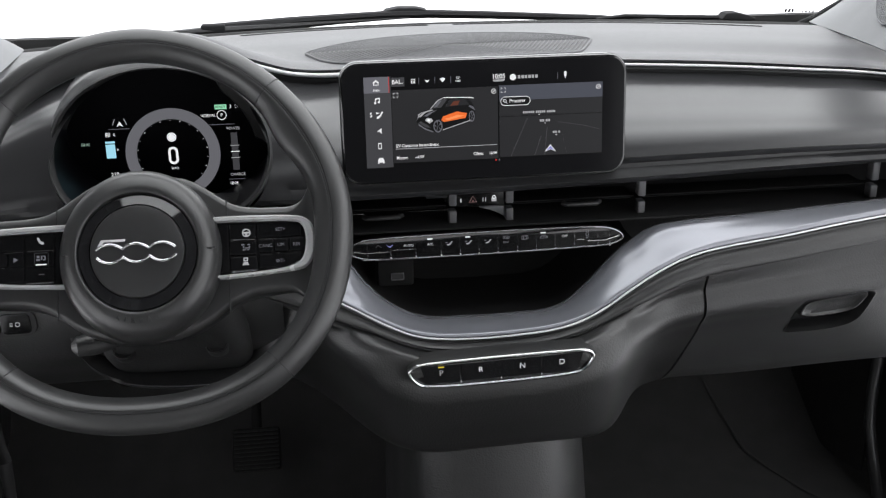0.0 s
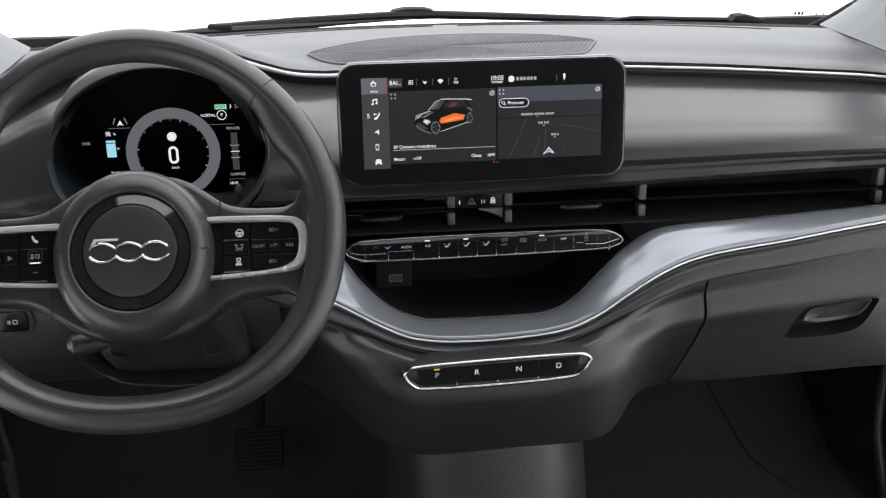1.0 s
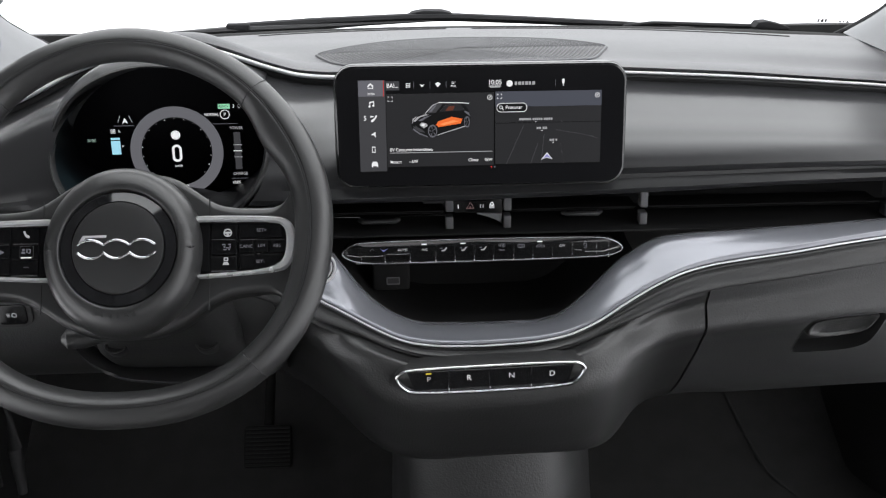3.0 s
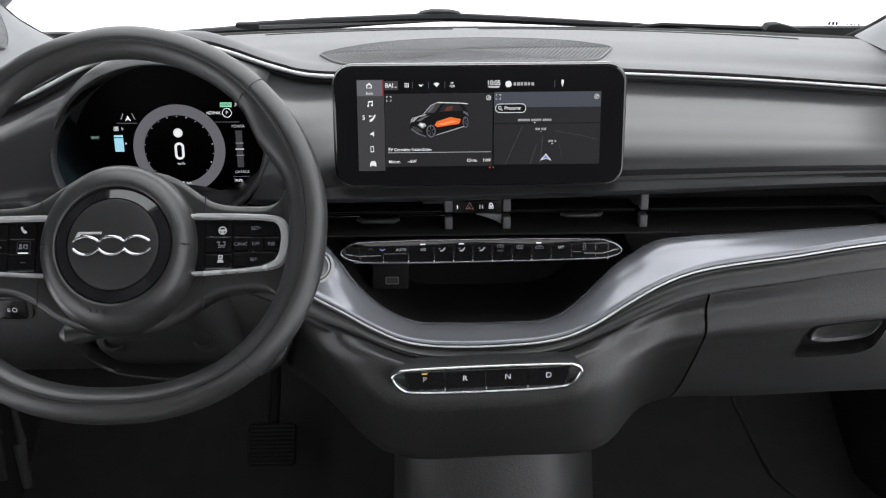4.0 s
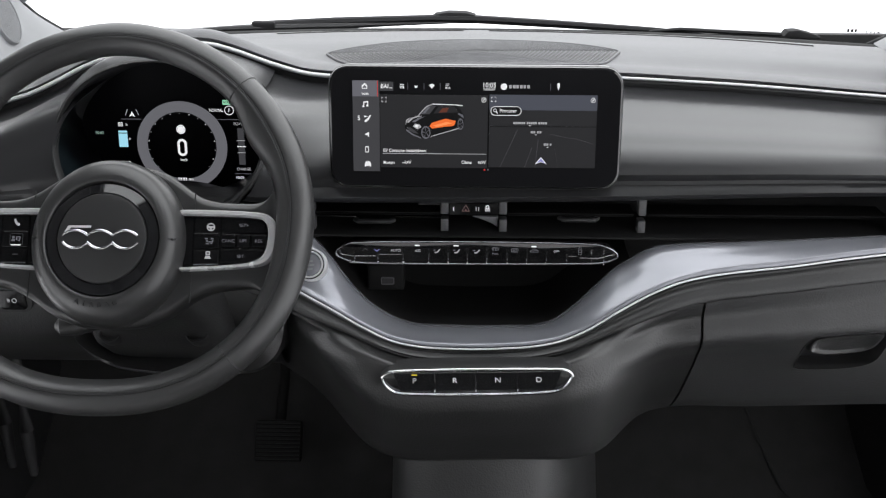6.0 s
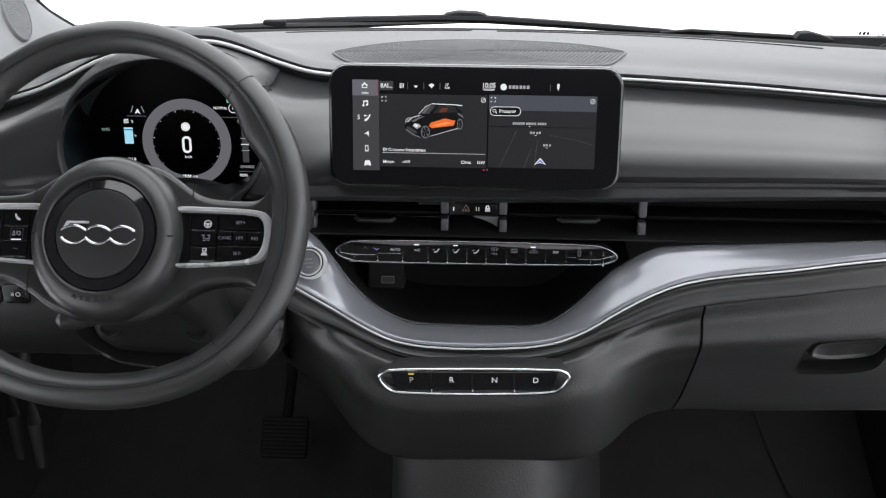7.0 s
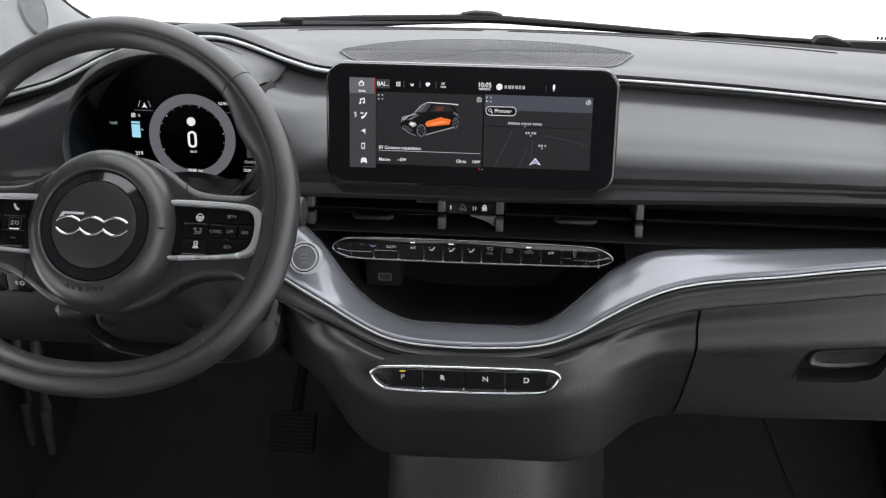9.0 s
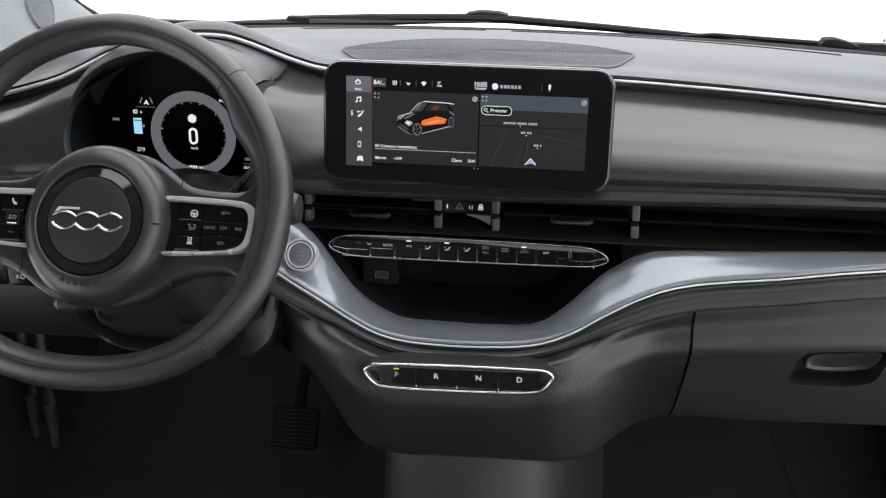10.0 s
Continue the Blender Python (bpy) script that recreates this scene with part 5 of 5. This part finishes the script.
part("frame", slab(rrect(0.1, 0.031, 0.012), S, 0.0015, -0.02, 0.0012), BLACK, sw)
for k in range(3):
    b = part("button", slab([(x - 0.03 + 0.03 * k, y) for x, y in rrect(0.029, 0.023, 0.005)], S, 0.003, 0.0, 0.001), PIANO, sw)
    part("icon", ring_slab(ellipse(0.0026, 0.0026, 16, (-0.028 + 0.03 * k, 0)), ellipse(0.002, 0.002, 16, (-0.028 + 0.03 * k, 0)), S, 0.0034, 0.0028), UI_SOFT, b, smooth=False)
    for j in (-1, 0, 1):
        flat("icon", rect(-0.0355 + 0.03 * k, -0.0325 + 0.03 * k, j * 0.0016 - 0.0003, j * 0.0016 + 0.0003), S, UI_SOFT, b, 0.0034)

# ---- start button ----
sb = thing("start_button", "round silver start button with a chrome ring", "button", at=(-0.167, -0.02, 0.51))
S = plane_at((-0.167, -0.0305, 0.5195), (1, 0.03, 0.12), (0.0, 0.42, 0.9))
part("outer_ring", ring_slab(ellipse(0.0172, 0.0172, 48), ellipse(0.0152, 0.0152, 48), S, 0.0035, -0.012, 0.0008), SILVER, sb)
part("groove", ring_slab(ellipse(0.0153, 0.0153, 48), ellipse(0.0138, 0.0138, 48), S, 0.001, -0.012), BLACK, sb)
part("inner_ring", ring_slab(ellipse(0.014, 0.014, 48), ellipse(0.0122, 0.0122, 48), S, 0.004, -0.012, 0.0008), SILVER, sb)
cap = part("cap", slab(ellipse(0.0123, 0.0123, 48), S, 0.003, -0.012, 0.0015), TRIM, sb, "brushed silver cap")
for y, w in ((0.003, 0.008), (-0.001, 0.010), (-0.005, 0.006)):
    flat("bar", rect(-w / 2, w / 2, y - 0.0008, y + 0.0008), S, PILLAR, cap, 0.0032)

# ---- climate panel ----
cp = thing("climate_panel", "gloss black climate button bar in a chrome frame", "control panel", at=(0.004, 0.02, 0.505))
C = plane_at((0.004, 0.006, 0.5205), (1, 0, 0.0), (0, 0.05, 1))
o = chaikin([(-0.1515, -0.001), (-0.1425, 0.0085), (-0.125, 0.0138), (0.12, 0.0142), (0.1405, 0.009), (0.1515, -0.0005), (0.1425, -0.0078), (0.121, -0.0112), (-0.118, -0.0132), (-0.14, -0.009)], 3)
o = o[::-1] if sum(a[0] * b[1] - a[1] * b[0] for a, b in zip(o, o[1:] + o[:1])) < 0 else o
part("frame", tube([C @ Vector((p, q, 0.0035)) for p, q in grown(o, -0.001)], 0.0011, 10, True, 1.0, (0, -1, 0)), SMOKE, cp, "thin smoked chrome frame")
face2 = part("panel", slab(grown(o, -0.0022), C, 0.002, -0.02, 0.0005), GLOSS, cp, "gloss black panel")
edges = [-0.128, -0.1035, -0.077, -0.05, -0.0295, -0.0092, 0.0112, 0.0325, 0.053, 0.0735, 0.095, 0.1208, 0.134]
for x0, x1 in zip([-0.1445] + edges, edges + [0.1455]):
    e0, e1 = (0.004 if x0 < -0.13 else 0.0), (0.004 if x1 > 0.14 else 0.0)
    lo, hi = -0.0095, 0.0066
    k = [(x0 + 0.0005 + e0, lo + 0.6 * e0), (x1 - 0.0005 - e1, lo + 0.6 * e1), (x1 - 0.0005, hi), (x0 + 0.0005, hi)]
    part("button", slab(k, C, 0.0028, 0.0, 0.0005), PIANO, face2, smooth=False)
part("accent", tube([C @ Vector((p, -0.0108, 0.0042)) for p in (-0.134, -0.115, -0.09, -0.0775)], 0.0006, 6, up=(0, -1, 0)), SATIN, face2)
part("accent", tube([C @ Vector((p, q, 0.0046)) for p, q in ((-0.102, -0.001), (-0.0785, -0.001))], 0.0005, 6, up=(0, -1, 0)), SATIN, face2)
part("accent", tube([C @ Vector((p, q, 0.0046)) for p, q in ((-0.143, -0.001), (-0.13, -0.0032), (-0.106, -0.0028))], 0.0006, 6, up=(0, -1, 0)), SATIN, face2)
part("accent", tube([C @ Vector((p, q, 0.0046)) for p, q in ((0.108, -0.0028), (0.128, -0.003), (0.1425, 0.0012))], 0.0007, 6, up=(0, -1, 0)), SATIN, face2)
part("accent", tube([C @ Vector((p, q, 0.0046)) for p, q in ((0.0965, -0.001), (0.105, -0.001))], 0.0005, 6, up=(0, -1, 0)), SATIN, face2)
for x in edges:
    flat("bar", rect(x - 0.0004, x + 0.0004, -0.0106, -0.0092), C, UI_WHITE, face2, 0.0032)
    flat("bar", rect(x - 0.00025, x + 0.00025, -0.0072, -0.005), C, UI_GREY, face2, 0.0032)
C2 = C @ Matrix.Translation((0, 0.0035, 0.0032))


def climate_text(body, a, z=-0.0008, size=0.0038, mat=UI_SOFT):
    lettering(body, size, C2 @ Matrix.Translation((a, z, 0)), mat, face2)


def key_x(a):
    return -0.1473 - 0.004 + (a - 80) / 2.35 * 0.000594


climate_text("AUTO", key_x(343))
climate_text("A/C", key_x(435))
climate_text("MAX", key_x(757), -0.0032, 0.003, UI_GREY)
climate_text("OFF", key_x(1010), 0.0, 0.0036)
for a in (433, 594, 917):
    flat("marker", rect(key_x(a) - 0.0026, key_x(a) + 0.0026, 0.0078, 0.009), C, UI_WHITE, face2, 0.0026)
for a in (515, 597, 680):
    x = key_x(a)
    flat("icon", [(x - 0.0025, -0.003), (x + 0.0005, -0.003), (x + 0.0035, 0.001), (x + 0.0025, 0.0012), (x, -0.0018), (x - 0.0025, -0.0018)], C2, UI_SOFT, face2, 0.0)
    flat("icon", [(x - 0.0045, 0.0002), (x - 0.0018, -0.0006), (x - 0.0018, 0.001)], C2, UI_GREY, face2, 0.0)


def climate_line(pts, w=0.00028, mat=UI_GREY):
    part("icon", tube([C2 @ Vector((p, q, 0.0001)) for p, q in pts], w, 5, up=(0, -1, 0)), mat, face2)


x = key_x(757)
climate_line([(x - 0.0028, 0.0006), (x - 0.0036, 0.003), (x - 0.0018, 0.0036), (x + 0.0018, 0.0036), (x + 0.0036, 0.003), (x + 0.0028, 0.0006)])
for d in (-0.0016, 0.0, 0.0016):
    climate_line([(x + d, 0.0), (x + d + 0.0004, 0.001), (x + d - 0.0002, 0.002), (x + d + 0.0003, 0.0028)])
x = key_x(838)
q = [(x + p, r + 0.0008) for p, r in rrect(0.0072, 0.0042, 0.0012, 3)]
part("icon", ring_slab(q, grown(q, -0.0005), C2, 0.0001, -0.0003), UI_GREY, face2, smooth=False)
for d in (-0.0016, 0.0, 0.0016):
    climate_line([(x + d, -0.0006), (x + d + 0.0004, 0.0004), (x + d - 0.0002, 0.0012), (x + d + 0.0003, 0.0022)])
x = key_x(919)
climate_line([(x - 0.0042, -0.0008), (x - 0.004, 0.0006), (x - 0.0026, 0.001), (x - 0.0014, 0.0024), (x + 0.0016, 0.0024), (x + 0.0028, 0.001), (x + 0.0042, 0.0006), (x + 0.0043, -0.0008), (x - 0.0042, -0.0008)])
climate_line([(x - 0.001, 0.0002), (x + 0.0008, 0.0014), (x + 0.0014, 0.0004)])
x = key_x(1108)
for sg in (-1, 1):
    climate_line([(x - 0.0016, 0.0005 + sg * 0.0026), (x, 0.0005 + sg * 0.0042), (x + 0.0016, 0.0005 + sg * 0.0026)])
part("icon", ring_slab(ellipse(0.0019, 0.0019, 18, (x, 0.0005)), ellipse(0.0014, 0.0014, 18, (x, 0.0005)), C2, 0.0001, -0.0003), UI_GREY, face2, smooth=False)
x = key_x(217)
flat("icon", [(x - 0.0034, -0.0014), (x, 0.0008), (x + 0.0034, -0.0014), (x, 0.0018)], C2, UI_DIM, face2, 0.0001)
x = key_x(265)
flat("icon", [(x - 0.0038, 0.0012), (x, -0.002), (x + 0.0038, 0.0012), (x, -0.001)], C2, UI_VIOLET, face2, 0.0001)

# ---- air vents, hazard switches ----
vent = thing("air_vent", "black air vent with grey posts and flat slats", "air vent", "dashboard vents", at=(0, 0.04, 0.54))
for x0, x1 in ((-0.185, -0.036), (0.038, 0.172), (0.186, 0.44)):
    for z in (0.5545, 0.549):
        part("slat", box(x0, x1, 0.034 if z > 0.552 else 0.045, 0.07, z, z + 0.0016, 0.0006), NIGHT, vent)
for x, h in ((-0.03, 0.0), (0.032, 0.0), (0.179, 0.0), (0.4484, 0.004), (-0.172, 0.0)):
    part("post", box(x - 0.0042, x + 0.0042, 0.026, 0.04, 0.5565 + h, LIP(x)[1] - 0.004, 0.0015), PAD, vent, "grey post")
    part("post", box(x - 0.0042, x + 0.0042, 0.026, 0.04, 0.5365 + h, 0.551 + h, 0.0015), PAD, vent, "grey post")
for x, z in ((-0.105, 0.5475), (0.1125, 0.5515)):
    part("slider", tube([(x - 0.02, 0.033, z), (x - 0.017, 0.027, z), (x + 0.017, 0.027, z), (x + 0.02, 0.033, z)], 0.0036, 12, False, 0.75), DARK, vent, "flat vent slider")
part("bracket", box(-0.058, -0.034, 0.03, 0.045, 0.565, 0.573, 0.001), FASCIA, vent)
part("accent", tube([(-0.168, 0.0335, 0.5508), (-0.125, 0.0335, 0.5506)], 0.0006, 6), CHROME, vent)
part("accent", tube([(-0.083, 0.0335, 0.5508), (-0.035, 0.0335, 0.5506)], 0.0004, 6), SATIN, vent)
hz = thing("hazard_switches", "gloss black switches with a warning triangle and padlock", "switch", at=(0.001, 0.04, 0.55))
part("panel", box(-0.0255, 0.0275, 0.031, 0.06, 0.5535, 0.5765, 0.001), PIANO, hz)
V = plane_at((0.0, 0.0308, 0.562), (1, 0, 0), (0, 0, 1))
tri = [(-0.0118, -0.0035), (-0.0032, -0.0035), (-0.0075, 0.004)]
part("icon", ring_slab(tri, grown(tri, -0.0009), V, 0.0003, -0.0002), glow("hazard_red", (0.16, 0.1, 0.1)), hz, smooth=False)
flat("icon", [(-0.0088, -0.0026), (-0.0062, -0.0026), (-0.0075, -0.0004)], V, glow("hazard_dim", (0.14, 0.07, 0.07)), hz, 0.0003)
flat("icon", rect(0.0128, 0.0182, -0.0034, 0.0008), V, UI_SOFT, hz, 0.0003)
lk = [(0.0155 + p, 0.0012 + r) for p, r in rrect(0.0036, 0.0042, 0.0016, 4)]
part("icon", ring_slab(lk, grown(lk, -0.0007), V, 0.0003, -0.0002), UI_WHITE, hz, smooth=False)
for x in (-0.0205, 0.0035, 0.0062):
    flat("bar", rect(x - 0.0005, x + 0.0005, -0.003, 0.0012), V, UI_WHITE if x < 0 else UI_SOFT, hz, 0.0003)
# pale wedge stands in for the triangular reflection on the curve below the switches
part("glint_wedge", slab([(0.0, 0.5505), (0.012, 0.5475), (0.02, 0.5445), (0.0268, 0.5405), (0.0268, 0.5518), (0.0, 0.5518)], plane_at((0, 0.036, 0), (1, -0.15, 0), (0, 0, 1)), 0.0, -0.006, 0.0008), PILLAR, hz, "small pale wedge in the shape of a reflection")

# ---- socket in the tray ----
us = thing("usb_socket", "dark socket plate with a small port in the tray", "socket", at=(-0.09, 0.03, 0.475))
part("plate", box(-0.1135, -0.0735, 0.027, 0.05, 0.468, 0.499, 0.003), NIGHT, us)
U = plane_at((-0.0915, 0.0268, 0.4795), (1, 0, 0), (0, 0, 1))
part("port_frame", ring_slab(rrect(0.0145, 0.0085, 0.0015), rrect(0.0125, 0.0065, 0.001), U, 0.0012, -0.002, 0.0003), PAD, us)
part("port", slab(rrect(0.0126, 0.0066, 0.001), U, 0.0002, -0.002), BLACK, us)

# ---- gear selector ----
gs = thing("gear_selector", "gloss black gear button bar in a chrome frame", "gear selector", at=(0.005, -0.06, 0.395))
G = plane_at((0.0055, -0.0768, 0.4123), (1, 0, 0.026), (0, -0.06, 1))
o = chaikin([(-0.0985, 0.0045), (-0.094, 0.011), (-0.083, 0.0158), (0.083, 0.0158), (0.094, 0.0125), (0.0985, 0.0062), (0.091, -0.0068), (0.078, -0.0152), (-0.078, -0.0156), (-0.091, -0.008)], 3)
o = o[::-1] if sum(a[0] * b[1] - a[1] * b[0] for a, b in zip(o, o[1:] + o[:1])) < 0 else o
part("frame", tube([G @ Vector((p, q, 0.0022)) for p, q in grown(o, -0.001)], 0.0019, 10, True, 1.0, (0, -1, 0)), CHROME, gs, "chrome frame")
part("base", slab(grown(o, 0.001), G, 0.0004, -0.02, 0.0004), LOWER, gs, "grained surround")
gp = part("panel", slab(grown(o, -0.0023), G, 0.0012, -0.003, 0.0004), GLOSS, gs)
for k, ch in enumerate("PRND"):
    x = (-0.0635, -0.0225, 0.0212, 0.0627)[k]
    x0, x1 = (-0.085, -0.0425, -0.0005, 0.042)[k], (-0.0432, -0.0012, 0.0413, 0.0855)[k]
    kk = [(x0 + (0.006 if k == 0 else 0), -0.0105), (x1 - (0.006 if k == 3 else 0), -0.0105), (x1, 0.0118), (x0, 0.0118)]
    b = part("button", slab(kk, G, 0.0018, 0.0, 0.0012), GLOSS, gp, smooth=False)
    lettering(ch, 0.0086, G @ Matrix.Translation((x, 0.002, 0.0021)), UI_SOFT if ch == "P" else UI_WHITE, b, thin=0.012)
    if k < 3:
        flat("bar", rect(x1 - 0.0003, x1 + 0.0006, -0.0113, -0.009), G, UI_SOFT, b, 0.0022)
    if k == 0:
        flat("marker", rect(x - 0.0028, x + 0.0028, 0.0084, 0.0097), G, UI_YELLOW, b, 0.0022)

# ---- pedal, footwell bits ----
pd = thing("brake_pedal", "black ribbed rubber pedal on a steel arm", "pedal", at=(-0.275, 0.36, 0.05))
P = plane_at((-0.281, 0.335, 0.098), (1, 0, 0), (0, 0.55, 0.84))
part("pad", slab(rrect(0.07, 0.062, 0.006), P, 0.0, -0.01, 0.003), NIGHT, pd)
for k in range(10):
    y = -0.0265 + 0.0059 * k
    part("rib", slab(rect(-0.032, 0.032, y - 0.0014, y + 0.0014), P, 0.003, -0.001, 0.0006), DEEP, pd)
part("arm", tube([P @ Vector((0, 0, -0.008)), (-0.281, 0.42, 0.16), (-0.281, 0.46, 0.3), (-0.281, 0.5, 0.42)], 0.008, 10), NIGHT, pd)
for x, y, r in ((-0.583, 0.18, 0.011), (-0.62, 0.2, 0.012)):
    kp = thing("kick_trim", "grey vertical trim rib on the footwell side", "trim", "footwell trims", at=(x, y, 0.06))
    part("rib", tube([(x, y + 0.004, 0.13), (x, y, 0.2), (x, y, 0.28), (x - 0.004, y + 0.006, 0.36)], [0.006, 0.009, 0.009, 0.006], 14), LOWER_LIT, kp)
dr = thing("door_seal", "black rubber door seal with a grey sill edge", "door seal", at=(0.62, 0.25, 0.0))
part("seal", grid([smooth_line([(0.603, 0.62, z), (0.604, 0.4, z), (0.612, 0.33, z), (0.635, 0.28, z)], 12) for z in (0.0, 0.1, 0.2, 0.3, 0.45)], 0.004), DEEP, dr)
part("sill_edge", tube([(0.632, 0.22, 0.0), (0.622, 0.225, 0.05), (0.617, 0.245, 0.11), (0.621, 0.255, 0.16), (0.628, 0.262, 0.22)], 0.0085, 12), FASCIA, dr)
mt = thing("floor_crease", "raised seam in the black footwell carpet", "carpet", at=(0.45, 0.4, 0.03))
part("seam", tube([(0.43, 0.5, 0.135), (0.438, 0.475, 0.1), (0.448, 0.446, 0.076), (0.462, 0.4, 0.045), (0.478, 0.35, 0.017), (0.496, 0.305, 0.012), (0.524, 0.254, 0.007), (0.56, 0.2, 0.004)], 0.0025, 8, False, 0.35), CARPET, mt)

# ---- windscreen wipers, sticker ----
w1 = thing("windscreen_wiper", "black windscreen wiper lying along the screen base", "wiper", "windscreen wipers", at=(0, 0.56, 0.665))
part("arm", tube([(-0.32, 0.545, 0.676), (-0.2, 0.553, 0.6815), (-0.06, 0.56, 0.6855), (0.01, 0.562, 0.685), (0.107, 0.556, 0.681), (0.19, 0.55, 0.677), (0.27, 0.543, 0.6735), (0.34, 0.535, 0.668)], [0.0075, 0.0075, 0.007, 0.007, 0.0065, 0.006, 0.005, 0.003], 8, False, 0.9), RUBBER, w1)
part("blade", tube([(-0.42, 0.53, 0.6705), (-0.32, 0.54, 0.6735), (-0.2, 0.548, 0.676), (-0.12, 0.552, 0.6785), (-0.02, 0.556, 0.681)], [0.003, 0.006, 0.0055, 0.003, 0.001], 8), BLACK, w1)
part("pivot_cap", slab(chaikin([(-0.066, -0.008), (0.006, -0.008), (0.006, 0.0045), (-0.05, 0.006)], 1), plane_at((0, 0.57, 0.69), (1, 0, 0), (0, 0, 1)), 0.012, -0.012, 0.002), RUBBER, w1)
part("blade_end", box(-0.325, -0.29, 0.535, 0.552, 0.669, 0.683, 0.003), RUBBER, w1)
w2 = thing("windscreen_wiper", "black windscreen wiper lying along the screen base", "wiper", "windscreen wipers", at=(0.4, 0.54, 0.66))
part("arm", tube([(0.26, 0.535, 0.673), (0.304, 0.535, 0.6765), (0.396, 0.532, 0.6725), (0.45, 0.53, 0.6705)], [0.003, 0.0045, 0.005, 0.005], 8, False, 0.7), RUBBER, w2)
part("pivot_cap", slab(chaikin([(-0.026, -0.008), (0.03, -0.01), (0.03, -0.003), (-0.014, 0.0075)], 1), plane_at((0.475, 0.53, 0.674), (1, 0, 0), (0, 0, 1)), 0.012, -0.012, 0.002), RUBBER, w2)
sk = thing("window_sticker", "small pale sticker with dark marks on the windscreen", "sticker", at=(0.53, 0.47, 0.685))
A = plane_at((0.535, screen_y(0.535, 0.69) - 0.003, 0.69), (1, -0.15, 0), (0, -0.6, 0.8))
for k, w in enumerate((0.003, 0.0035, 0.003, 0.0, 0.0, 0.002, 0.003, 0.002, 0.003)):
    if w:
        flat("bar", rect(-0.02 + 0.005 * k, -0.02 + 0.005 * k + w, -0.003, 0.003 if k < 3 else 0.0), A, PAD if k < 3 else PILLAR, sk)
